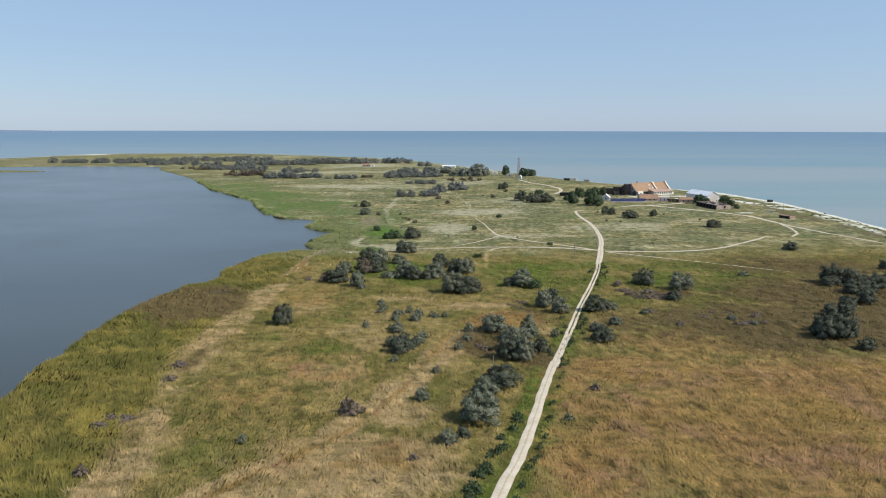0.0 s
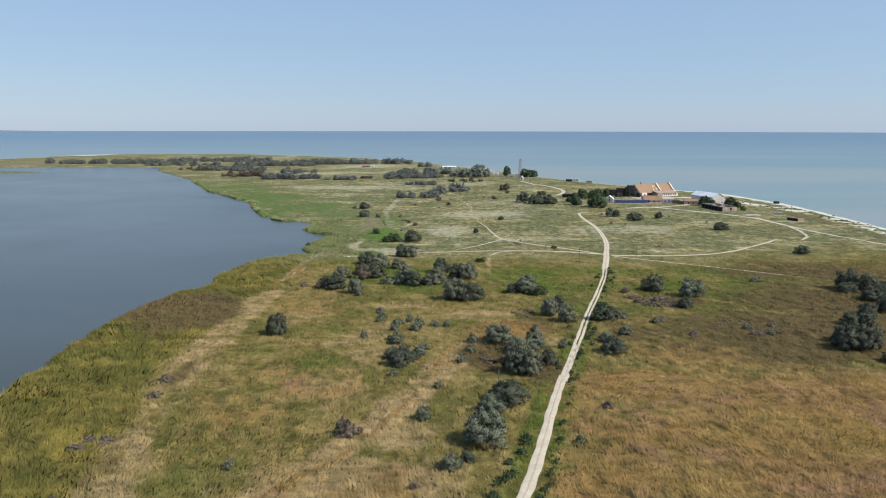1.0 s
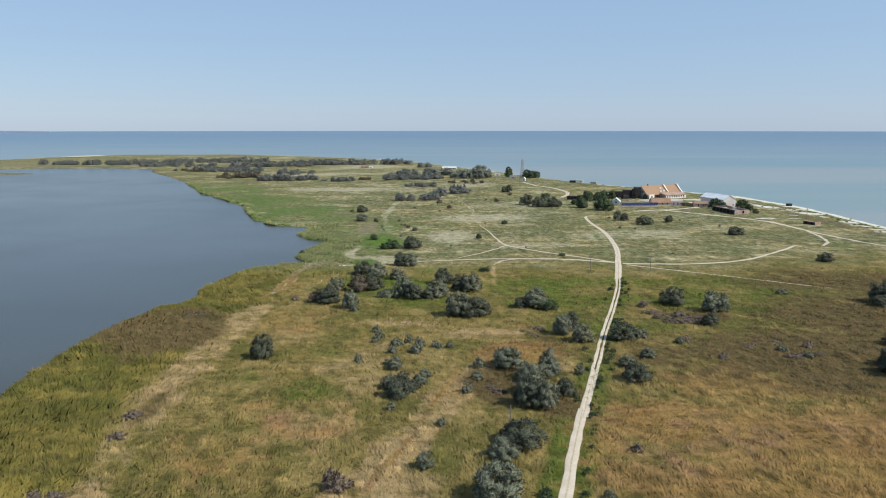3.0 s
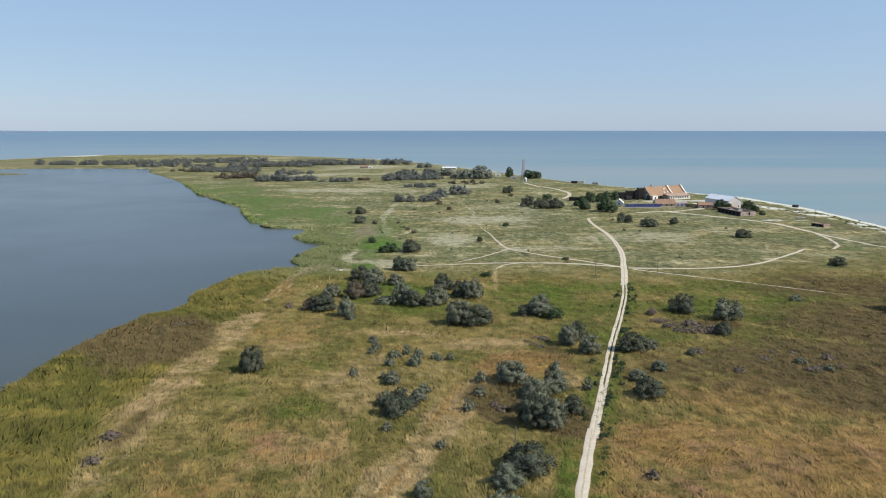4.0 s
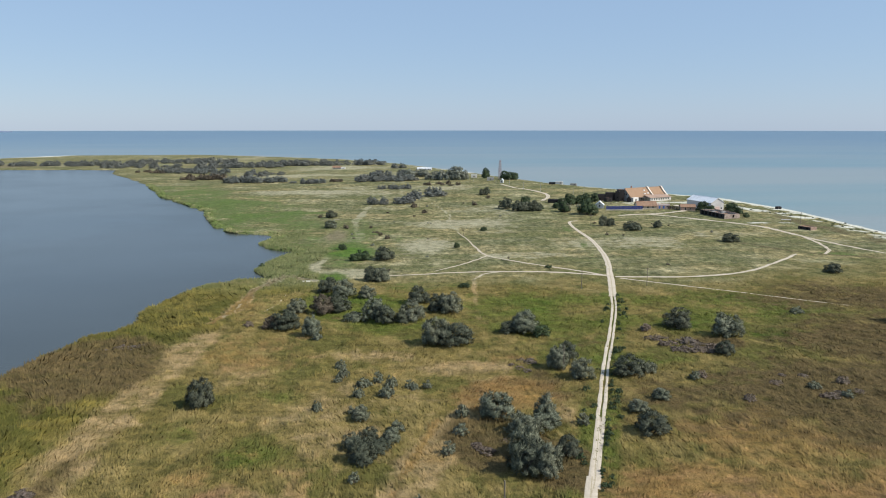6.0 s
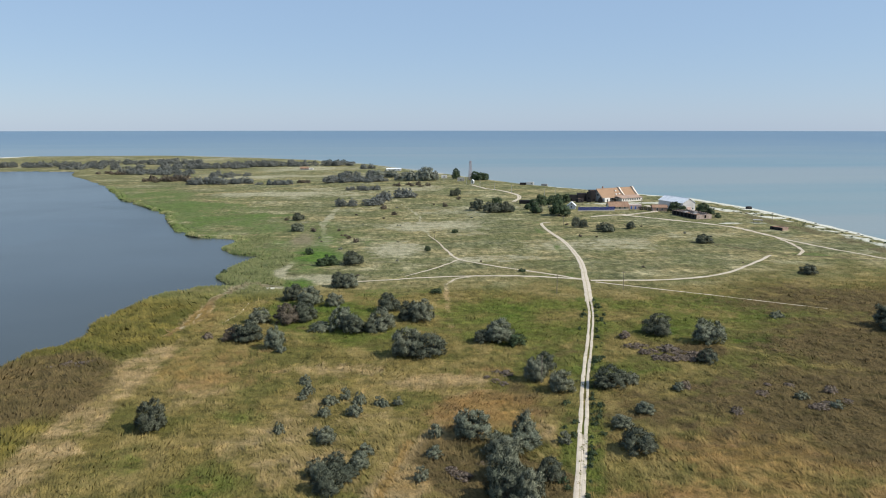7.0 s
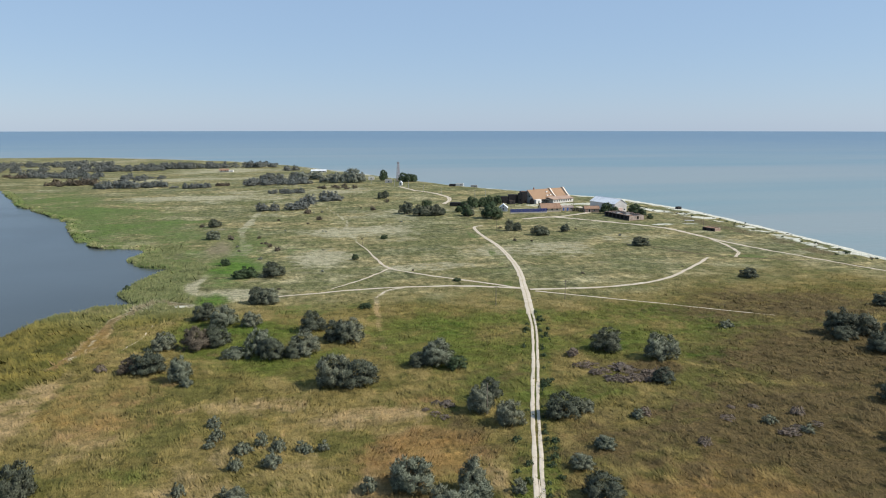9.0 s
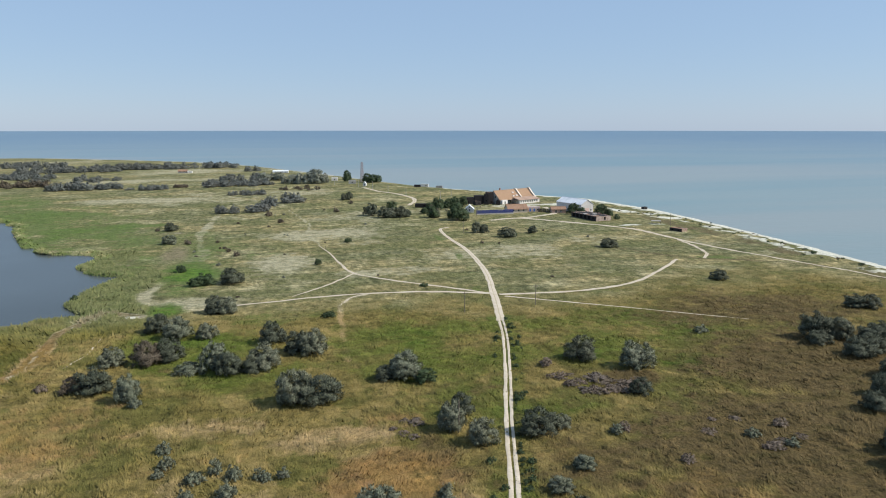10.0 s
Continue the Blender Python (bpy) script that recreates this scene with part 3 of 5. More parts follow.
def build_ground():
    ys = np.concatenate([np.arange(-700, -40, 30), np.arange(-40, 90, 5), np.arange(90, 400, 1.3), np.arange(400, 800, 3), np.arange(800, 1660, 8)])
    xs = np.concatenate([np.arange(-1860, -420, 16), np.arange(-420, -130, 5), np.arange(-130, 292, 1.5), np.arange(292, 330, 6)])
    gx, gy = np.meshgrid(xs, ys)
    x, y = gx.ravel(), gy.ravel()
    lag, sea = shore(x, y)
    z = height(x, y, lag, sea)
    green, brown, reed, sand, straw, dead = cover(x, y, lag, sea)
    w = len(xs)
    idx = np.arange(len(x)).reshape(gx.shape)
    quads = np.stack([idx[:-1, :-1], idx[:-1, 1:], idx[1:, 1:], idx[1:, :-1]], -1).reshape(-1, 4)
    keep = (np.minimum(lag, sea)[quads].max(1) > -14)
    quads = quads[keep]
    me = bpy.data.meshes.new("ground")
    me.vertices.add(len(x))
    me.vertices.foreach_set("co", np.stack([x, y, z], -1).ravel())
    me.loops.add(quads.size)
    me.loops.foreach_set("vertex_index", quads.ravel())
    me.polygons.add(len(quads))
    me.polygons.foreach_set("loop_start", np.arange(0, quads.size, 4))
    me.polygons.foreach_set("use_smooth", np.ones(len(quads), bool))
    for name, three in (("cover", (green, brown, reed)), ("bare", (sand, straw, dead))):
        at = me.attributes.new(name, "FLOAT_COLOR", "POINT")
        at.data.foreach_set("color", np.clip(np.stack([*three, plain_share(x, y)], -1), 0, 2).ravel())
    me.update(calc_edges=True)
    me.validate()
    me.materials.append(M["ground"])
    tagged(new("ground", me), "dry steppe ground of a low sandy spit with patchy grass", "ground", kind="structure")


def build_water():
    rings = [0.5, 60, 160, 300, 500, 800, 1200, 1700, 2200, 2600, 3000, 3400, 3800, 4200, 4500, 4700]
    verts, faces, n = [], [], 128
    for r in rings:
        rise = 36.5 * max(0.0, (r - 1700) / 3000) ** 2
        verts += [(r * math.cos(6.283185 * i / n), 60 + r * math.sin(6.283185 * i / n), rise - 0.8) for i in range(n)]
    for k in range(len(rings) - 1):
        faces += [(k * n + i, (k + 1) * n + i, (k + 1) * n + (i + 1) % n, k * n + (i + 1) % n) for i in range(n)]
    faces.append(tuple(range(n)))
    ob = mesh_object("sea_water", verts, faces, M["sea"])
    for p in ob.data.polygons:
        p.use_smooth = True
    tagged(ob, "calm grey-turquoise sea reaching out to the horizon", "sea", kind="structure")
    xs, ys = [-1700, -900, -400, 0], [-650, -100, 200, 500, 900, 1140]
    verts = [(x, y, -0.72) for y in ys for x in xs]
    faces = [(j * 4 + i, j * 4 + i + 1, j * 4 + i + 5, j * 4 + i + 4) for j in range(5) for i in range(3)]
    tagged(mesh_object("lagoon_water", verts, faces, M["lagoon"]), "still blue-grey lagoon water beside the reeds", "lagoon", kind="structure")


def build_far_coast():
    """The low coast across the water, fading out along the horizon."""
    verts, n = [], 60
    for i in range(n + 1):
        a = radians(-48 + 21.5 * i / n)
        top = 7 * (i / n < 0.999) * (1 - (i / n) ** 6) + 2.5 * math.sin(i * 0.9) * math.sin(i * 0.37) * (1 - i / n)
        for r, z in ((4500, 28), (4530, 35 + top * 0.7), (4600, 36 + top), (4690, 34)):
            verts.append((r * math.sin(a), 60 + r * math.cos(a), z))
    faces = [(i * 4 + k, i * 4 + 4 + k, i * 4 + 5 + k, i * 4 + 1 + k) for i in range(n) for k in range(3)]
    tagged(mesh_object("backdrop_far_coast", verts, faces, M["far_land"]), "low hazy blue coast across the water", "coast", kind="structure")


def curve_points(line, step):
    """Points at about even steps along a smooth line through the given ones."""
    pts = [Vector(p) for p in line]
    pts = [pts[0] * 2 - pts[1], *pts, pts[-1] * 2 - pts[-2]]
    out = []
    for p0, p1, p2, p3 in zip(pts, pts[1:], pts[2:], pts[3:]):
        n = max(2, int((p2 - p1).length / step))
        for i in range(n):
            t = i / n
            out.append(0.5 * ((2 * p1) + (p2 - p0) * t + (2 * p0 - 5 * p1 + 4 * p2 - p3) * t * t + (3 * p1 - p0 - 3 * p2 + p3) * t ** 3))
    return out + [pts[-2]]


def build_track(name, line, width, label, ruts=False, end_width=None, lift=0.07, ragged=0.25):
    mids = curve_points(line, 0.8)
    n = len(mids)
    lanes = [(-0.55, 0.84), (0.58, 0.70)] if ruts else [(0.0, None)]
    verts, faces, lanes_at = [], [], []
    rnd = np.random.RandomState(len(name) * 7 + int(abs(line[0][0])))
    for offset, lane_width in lanes:
        first = len(verts)
        a = np.convolve(rnd.rand(n + 16) - 0.5, np.hanning(11)[1:-1] / 3.4, "same")[4:][:n]
        b = np.convolve(rnd.rand(n + 16) - 0.5, np.hanning(11)[1:-1] / 3.4, "same")[4:][:n]
        for i, p in enumerate(mids):
            q = mids[min(i + 1, n - 1)] - mids[max(i - 1, 0)]
            side = Vector((q.y, -q.x)).normalized()
            s = i / (n - 1)
            w = (lane_width or (width * (1 - s) + (end_width or width) * s)) / 2
            lo, hi = -w - a[i] * ragged * 4 * w ** 0.5, w + b[i] * ragged * 4 * w ** 0.5
            for f, dip in ((0.0, -0.05), (0.12, 0.0), (0.35, -0.03), (0.5, 0.0), (0.65, -0.03), (0.88, 0.0), (1.0, -0.05)):
                c = p + side * (offset + lo + (hi - lo) * f)
                verts.append([c.x, c.y, dip + lift])
                lanes_at.append(f if not ruts else 0.25 if f not in (0.0, 1.0) else 0.95)
        faces += [(first + i * 7 + k, first + i * 7 + k + 1, first + i * 7 + k + 8, first + i * 7 + k + 7) for i in range(n - 1) for k in range(6)]
    v = np.array(verts)
    v[:, 2] += height(v[:, 0], v[:, 1])
    ob = mesh_object(name, v.tolist(), faces, M["track"])
    ob.data.attributes.new("lane", "FLOAT", "POINT").data.foreach_set("value", np.array(lanes_at))
    for p in ob.data.polygons:
        p.use_smooth = True
    tagged(ob, label, "dirt road", kind="structure")


build_ground()
build_water()
build_far_coast()
build_track("road_1", MAIN_SOUTH, 4.3, "wide pale sandy dirt track across the dry grass", end_width=1.95, ragged=0.14)
build_track("road_2", MAIN_MID, 2.2, "two pale wheel ruts with grass between them", ruts=True, ragged=0.12)
build_track("road_3", MAIN_NORTH, 2.7, "pale dirt track running to the crossroads and on", end_width=1.7, ragged=0.11, lift=0.075)
build_track("road_4", WEST, 2.2, "pale dirt track crossing the dry plain", end_width=1.1, ragged=0.25, lift=0.085)
build_track("road_5", JOIN, 1.8, "narrow pale track forking off over the plain", end_width=0.4, ragged=0.28, lift=0.065)
build_track("road_6", LOOP, 0.9, "faint worn track through dry grass", lift=0.06, ragged=0.35)
build_track("road_7", EAST, 2.1, "pale dirt track curving towards the coast", end_width=1.3, ragged=0.25, lift=0.08)
build_track("road_8", EAST_LOW, 1.2, "narrow worn track through green grass", end_width=0.35, lift=0.06)
build_track("road_9", COAST, 4.2, "broad pale dirt road along the coast", end_width=0.8, lift=0.07)
build_track("road_10", COAST_LINK, 1.6, "pale track joining the coast road", lift=0.09)
build_track("road_11", YARD, 3.2, "pale dirt drive into the yard", lift=0.08, ragged=0.4)
build_track("road_12", TOWER_ROAD, 3.2, "pale dirt road up to the mast", lift=0.07)
build_track("road_13", LAKE_STUB, 0.5, "short worn path in the grass", lift=0.06, ragged=0.4)
build_track("road_15", [(35, 162), (38, 171), (41, 180), (44.5, 190.5)], 2.3, "pale worn middle of the track narrowing between its ruts", end_width=0.2, lift=0.066, ragged=0.2)
build_track("road_14", FADE[:3], 1.1, "faint pale track curving off the crossing road", end_width=0.5, lift=0.062, ragged=0.3)

# ---------------------------------------------------------------- grass and reeds


def tussocks(x, y):
    """How far the matted tufts stand up at each place, nought to one; broader out on the plain."""
    far = smooth(y, 280, 340)
    return fbm(x, y, 2.8, 31, 2) * (1 - far) + fbm(x, y, 6.5, 37, 3) * far


def build_blades(name, x, y, z, tall, wide, material, label, category, seed, tones):
    """Tufts of four leaning blades each, joined into one mesh."""
    rs = np.random.RandomState(seed)
    n = len(x)
    k = 3
    X, Y, Z = (np.repeat(v, k) for v in (x, y, z))
    H, W = np.repeat(tall, k) * (0.65 + 0.6 * rs.rand(n * k)), np.repeat(wide, k) * (0.8 + 0.7 * rs.rand(n * k))
    turn = 0.45 + rs.normal(0, 0.6, n * k)
    spread = np.repeat(wide, k) * 1.2 + 0.7 * np.repeat(tall < 1.2, k)
    bx, by = X + spread * (rs.rand(n * k) - 0.5), Y + spread * (rs.rand(n * k) - 0.5)
    mound = tussocks(bx, by)
    slope_x, slope_y = (tussocks(bx + 0.3, by) - mound) / 0.3, (tussocks(bx, by + 0.3) - mound) / 0.3
    Z = Z + 0.5 * np.clip(mound - 0.35, 0, 1)
    upright = rs.rand(n * k) < np.where(np.repeat(tall, k) > 1.2, 0.12, 0.26)
    lean = H * np.where(upright, 0.25 + 0.3 * rs.rand(n * k), 0.7 + 0.6 * rs.rand(n * k))
    lift = H * np.where(upright, 0.80, 0.38)
    way = 1.6 + 3.2 * (fbm(X, Y, 26, 71, 3) - 0.5) + rs.normal(0, 0.6, n * k)
    c, s = np.cos(turn) * W / 2, np.sin(turn) * W / 2
    v = np.empty((n * k, 3, 3))
    v[:, 0] = np.stack([bx - c, by - s, Z - 0.05], -1)
    v[:, 1] = np.stack([bx + c, by + s, Z - 0.05], -1)
    v[:, 2] = np.stack([bx + lean * np.cos(way), by + lean * np.sin(way), Z + lift], -1)
    face = np.cross(v[:, 1] - v[:, 0], v[:, 2] - v[:, 0])
    swap = face[:, 2] < 0
    v[swap, 0], v[swap, 1] = v[swap, 1].copy(), v[swap, 0].copy()
    face = np.cross(v[:, 1] - v[:, 0], v[:, 2] - v[:, 0])
    face = face / (np.linalg.norm(face, axis=1)[:, None] + 1e-9) * 0.40 + np.stack([-1.25 * slope_x, -1.25 * slope_y, np.full(n * k, 0.85)], -1)
    face /= np.linalg.norm(face, axis=1)[:, None]
    me = bpy.data.meshes.new(name)
    me.vertices.add(n * k * 3)
    me.vertices.foreach_set("co", v.ravel())
    me.loops.add(n * k * 3)
    me.loops.foreach_set("vertex_index", np.arange(n * k * 3))
    me.polygons.add(n * k)
    me.polygons.foreach_set("loop_start", np.arange(0, n * k * 3, 3))
    me.update(calc_edges=True)
    me.attributes.new("custom_normal", "FLOAT_VECTOR", "POINT").data.foreach_set("vector", np.repeat(face, 3, 0).ravel())
    for at_name, three in (("cover", tones[:3]), ("bare", tones[3:])):
        at = me.attributes.new(at_name, "FLOAT_COLOR", "POINT")
        at.data.foreach_set("color", np.repeat(np.clip(np.stack([*three, plain_share(x, y)], -1), 0, 2), k * 3, 0).ravel())
    me.materials.append(material)
    tagged(new(name, me), label, category, kind="stuff")


TRACKS = ((MAIN_SOUTH, 2.1), (MAIN_NORTH, 1.5), (WEST, 1.1), (JOIN, 0.9), (EAST, 1.2), (EAST_LOW, 0.7), (COAST, 1.9), (LOOP, 0.5), (LAKE_PATH, 1.2))


def build_grass():
    rs = np.random.RandomState(4)
    zones = ((78, 200, 150000), (200, 330, 150000), (330, 480, 70000), (480, 720, 24000))
    X, Y = [], []
    for y0, y1, count in zones:
        y = y0 + (y1 - y0) * rs.rand(count)
        half = 45 + 0.62 * y
        x = 8 + half * (rs.rand(count) * 2 - 1) + 0.1 * (y - 70)
        X.append(x), Y.append(y)
    x, y = np.concatenate(X), np.concatenate(Y)
    lag, sea = shore(x, y)
    ok = (lag > -0.5) & (sea > 12)
    for line, half in TRACKS:
        ok &= segment_distance(x, y, line) > half + np.where(y > 300, 0.9, 0.15)
    rut = segment_distance(x, y, curve_points(MAIN_MID, 4))
    ok &= (rut > 1.25) | (rut < 0.12)
    x, y, lag, sea, rut = x[ok], y[ok], lag[ok], sea[ok], rut[ok]
    z = height(x, y, lag, sea)
    green, brown, reed, sand, straw, dead = cover(x, y, lag, sea)
    r = rs.rand(len(x)) * 0.5
    n = len(x)
    kind = np.zeros(n, int)
    for i, w in ((1, straw), (2, green), (3, brown), (4, reed), (5, dead - 0.45)):
        kind[w > 0.28 + r] = i
    keep = (sand < 0.35 + r * 0.5) | (kind == 4)
    clump = tussocks(x, y)
    keep &= clump > 0.08 + 0.22 * rs.rand(n)
    size = 0.12 + 1.15 * clump + 0.35 * (fbm(x, y, 12, 32, 3) - 0.5)
    tall = np.choose(kind, (0.78, 0.92, 0.55, 0.88, 1.7, 1.3)) * size * 1.3
    short = plain_share(x, y) * (kind != 4)
    keep &= rs.rand(n) > short * 0.55
    tall = np.where(rut < 1.0, 0.25, tall) * (1 - 0.62 * short)
    wide = np.choose(kind, (0.15, 0.13, 0.19, 0.13, 0.24, 0.24)) * (0.8 + 0.5 * rs.rand(n)) * np.where(y > 260, 1.25, 1.0) * np.where(y > 480, 2.4, 1.0)
    names = (("olive_grass", "olive", "olive-yellow tufts of steppe grass", "grass"), ("dry_grass", "straw", "straw-coloured dry grass", "grass"),
             ("green_grass", "green", "fresh green low grass and herbs", "grass"), ("brown_grass", "brown", "reddish-brown dry feathery grass", "grass"),
             ("reed_bed", "reed", "yellow-green reeds along the lagoon", "reeds"), ("dead_reeds", "dead", "dark brown withered reeds", "reeds"))
    for i, (name, tone, label, category) in enumerate(names):
        s = (kind == i) & keep
        build_blades(name, x[s], y[s], z[s], tall[s], wide[s], M[tone], label, category, 40 + i, [w[s] for w in (green, brown, reed, sand * 0.3, straw, dead)])
    # the reeds' edge at the water, all the way up the lagoon
    pts = [p for p in curve_points(LAGOON[2:28], 1.0)]
    count = 60000
    pick = rs.randint(0, len(pts), count)
    bx = np.array([p.x for p in pts])[pick] + rs.normal(0, 6, count)
    by = np.array([p.y for p in pts])[pick] + rs.normal(0, 6, count)
    lag, sea = shore(bx, by)
    ok = (lag > -1.2) & (lag < np.where(by > 330, 4.5, 9)) & (by > 70)
    bx, by, lag, sea = bx[ok], by[ok], lag[ok], sea[ok]
    tall = (1.1 + 0.7 * fbm(bx, by, 12, 33, 3)) * np.where(by > 300, 1.2, 1.0) * (0.8 + 0.4 * rs.rand(len(bx)))
    wide = np.where(by > 420, 0.7, 0.42) * (0.8 + 0.4 * rs.rand(len(bx)))
    fresh = by > 350 + 90 * rs.rand(len(bx))
    zz = height(bx, by, lag, sea)
    tones = list(cover(bx, by, lag, sea))
    tones[3] = tones[3] * 0
    tones[2] = tones[2] * np.where(fresh, 0.2, 1.0)
    tones[0] = np.where(fresh, np.maximum(tones[0], 0.5), tones[0])
    build_blades("shore_reeds", bx[~fresh], by[~fresh], zz[~fresh], tall[~fresh], wide[~fresh], M["reed"], "tall yellow-green reeds standing in the lagoon's edge", "reeds", 61, [w[~fresh] for w in tones])
    build_blades("shore_reeds", bx[fresh], by[fresh], zz[fresh], tall[fresh] * 0.75, wide[fresh], M["meadow"], "tall fresh green reeds standing in the lagoon's edge", "reeds", 62, [w[fresh] for w in tones])


build_grass()

# ---------------------------------------------------------------- bushes and trees


def crown_mesh(seed, leaves, size, flat=0.8, lobes=26, spread=0.8):
    """Feathery sprays of narrow leaves over many rounded clumps; about one metre wide and high."""
    rs = np.random.RandomState(seed)
    centres, radii = [], []
    for i in range(lobes):
        a = 2.39996 * i + rs.rand() * 0.9
        d = spread * 0.54 * math.sqrt((i + 0.5) / lobes) * (0.85 + 0.3 * rs.rand())
        r = (0.070 + 0.100 * rs.rand() ** 1.5) * (1.2 - 0.5 * d)
        top = 0.80 * math.sqrt(max(0.03, 1 - (d / 0.54) ** 2)) * (0.55 + 0.55 * rs.rand()) - 0.5 * r
        centres.append((d * math.cos(a), d * math.sin(a), max(0.06, top)))
        radii.append(r)
        if top > 0.30:
            centres.append((d * 1.12 * math.cos(a + 0.3), d * 1.12 * math.sin(a + 0.3), top * (0.25 + 0.35 * rs.rand())))
            radii.append(r)
    centres, radii = np.array(centres), np.array(radii)
    pick = rs.choice(len(radii), leaves, p=radii ** 2 / (radii ** 2).sum())
    d = rs.normal(size=(leaves, 3))
    out = centres[pick] - np.array([0, 0, 0.18])
    out /= np.linalg.norm(out, axis=1)[:, None] + 1e-6
    d += 0.7 * out + np.array([0, 0, 0.35])
    d /= np.linalg.norm(d, axis=1)[:, None]
    reach = 0.45 + 0.62 * rs.rand(leaves) ** 0.7 + 0.55 * rs.rand(leaves) * (rs.rand(leaves) > 0.80)
    c = centres[pick] + d * (radii[pick] * reach)[:, None]
    c[:, 2] = np.abs(c[:, 2]) * flat / 0.8
    soft = 0.95 * d + 0.40 * out + rs.normal(size=(leaves, 3)) * 0.34
    soft /= np.linalg.norm(soft, axis=1)[:, None]
    grow = d + np.array([0, 0, 0.5]) + rs.normal(size=(leaves, 3)) * 0.55
    a = np.cross(soft, grow)
    a /= np.linalg.norm(a, axis=1)[:, None] + 1e-6
    b = np.cross(a, soft) * 0.75 + soft * 0.7
    s = size * (0.6 + 0.8 * rs.rand(leaves))[:, None]
    v = np.stack([c - b * s - a * s * 0.36, c - b * s + a * s * 0.36, c + b * s * 1.5], 1)
    v[:, :, 2] /= np.percentile(c[:, 2], 98.5)
    v[:, :, :2] *= 0.5 / np.percentile(np.hypot(c[:, 0], c[:, 1]), 96)
    face = np.cross(v[:, 1] - v[:, 0], v[:, 2] - v[:, 0])
    flip = (face * soft).sum(1) < 0
    v[flip] = v[flip][:, ::-1]
    me = bpy.data.meshes.new("crown")
    me.vertices.add(leaves * 3)
    me.vertices.foreach_set("co", v.ravel())
    me.loops.add(leaves * 3)
    me.loops.foreach_set("vertex_index", np.arange(leaves * 3))
    me.polygons.add(leaves)
    me.polygons.foreach_set("loop_start", np.arange(0, leaves * 3, 3))
    me.update(calc_edges=True)
    me.attributes.new("custom_normal", "FLOAT_VECTOR", "POINT").data.foreach_set("vector", np.repeat(soft, 3, 0).ravel())
    return me


def stems_mesh(seed, count=4):
    rnd = random.Random(seed)
    bm = bmesh.new()
    for i in range(count):
        a = 6.283 * (i + rnd.random() * 0.6) / count
        p = Vector((0.03 * math.cos(a), 0.03 * math.sin(a), -0.06))
        q = Vector((0.13 * math.cos(a), 0.13 * math.sin(a), 0.25))
        tube(bm, p, q, 0.028, 0.02, 5)
        tube(bm, q, q + Vector((0.12 * math.cos(a + 0.5), 0.12 * math.sin(a + 0.5), 0.25)), 0.02, 0.007, 5)
        tube(bm, q, q + Vector((0.10 * math.cos(a - 0.6), 0.10 * math.sin(a - 0.6), 0.20)), 0.016, 0.006, 5)
    me = bpy.data.meshes.new("trunk")
    bm.to_mesh(me)
    bm.free()
    me.materials.append(M["bark"])
    return me


def trunk_mesh(seed):
    rnd = random.Random(seed)
    bm = bmesh.new()
    tube(bm, (0, 0, -0.05), (0.01, 0, 0.3), 0.04, 0.03, 7)
    tube(bm, (0.01, 0, 0.3), (0, 0.02, 0.65), 0.03, 0.012, 6)
    for i in range(5):
        a = 6.283 * i / 5 + rnd.random()
        tube(bm, (0.005, 0, 0.22 + 0.06 * i), (0.25 * math.cos(a), 0.25 * math.sin(a), 0.45 + 0.06 * i), 0.018, 0.006, 5)
    me = bpy.data.meshes.new("trunk")
    bm.to_mesh(me)
    bm.free()
    me.materials.append(M["bark"])
    return me


def plant_models(tone, seeds, leaves, size, flat=0.8, tree=False, lobes=26, spread=0.8):
    models = []
    for s in seeds:
        crown = crown_mesh(s, leaves, size, flat, lobes, spread)
        crown.materials.append(M[tone])
        models.append((trunk_mesh(s) if tree else stems_mesh(s), crown))
    return models


MODELS = {
    "silver": plant_models("silver", (1, 2, 3, 4), 8400, 0.0265, lobes=30),
    "grey": plant_models("greyer", (5, 6, 7), 8400, 0.0265, lobes=30),
    "green": plant_models("leaf", (8, 9), 3600, 0.038),
    "small": plant_models("silver", (10, 11, 30), 2000, 0.048, lobes=14),
    "dry": plant_models("twigs", (12, 13), 1100, 0.060, 0.6, lobes=14),
    "dusky": plant_models("dusk", (25, 26), 7000, 0.028),
    "low_green": plant_models("leaf", (23, 24), 420, 0.090, 0.7, lobes=9),
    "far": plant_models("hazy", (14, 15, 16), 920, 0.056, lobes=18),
    "far_dusk": plant_models("dusk", (17, 18), 620, 0.075, lobes=12),
    "far_green": plant_models("hazy_green", (19, 20), 1500, 0.056, 0.8, False, 14, 0.9),
    "rise": plant_models("hazy_green", (28, 29), 2600, 0.046, 0.8, True, 20, 0.75),
    "tree": plant_models("leaf", (21, 22, 27), 7000, 0.030, 0.8, True, 26, 0.78),
}
plant_rnd = random.Random(77)


def plant(kind, name, x, y, wide, tall, label, category, group):
    stem, crown = MODELS[kind][plant_rnd.randrange(len(MODELS[kind]))]
    ob = new(name)
    ob.matrix_world = Matrix.LocRotScale((x, y, ground_at(x, y)), Euler((0, 0, plant_rnd.random() * 6.28)), (wide, wide * plant_rnd.uniform(0.85, 1.1), tall * 0.95))
    for part_name, me in (("trunk", stem), ("crown", crown)):
        new(part_name, me).parent = ob
    return tagged(ob, label, category, group)


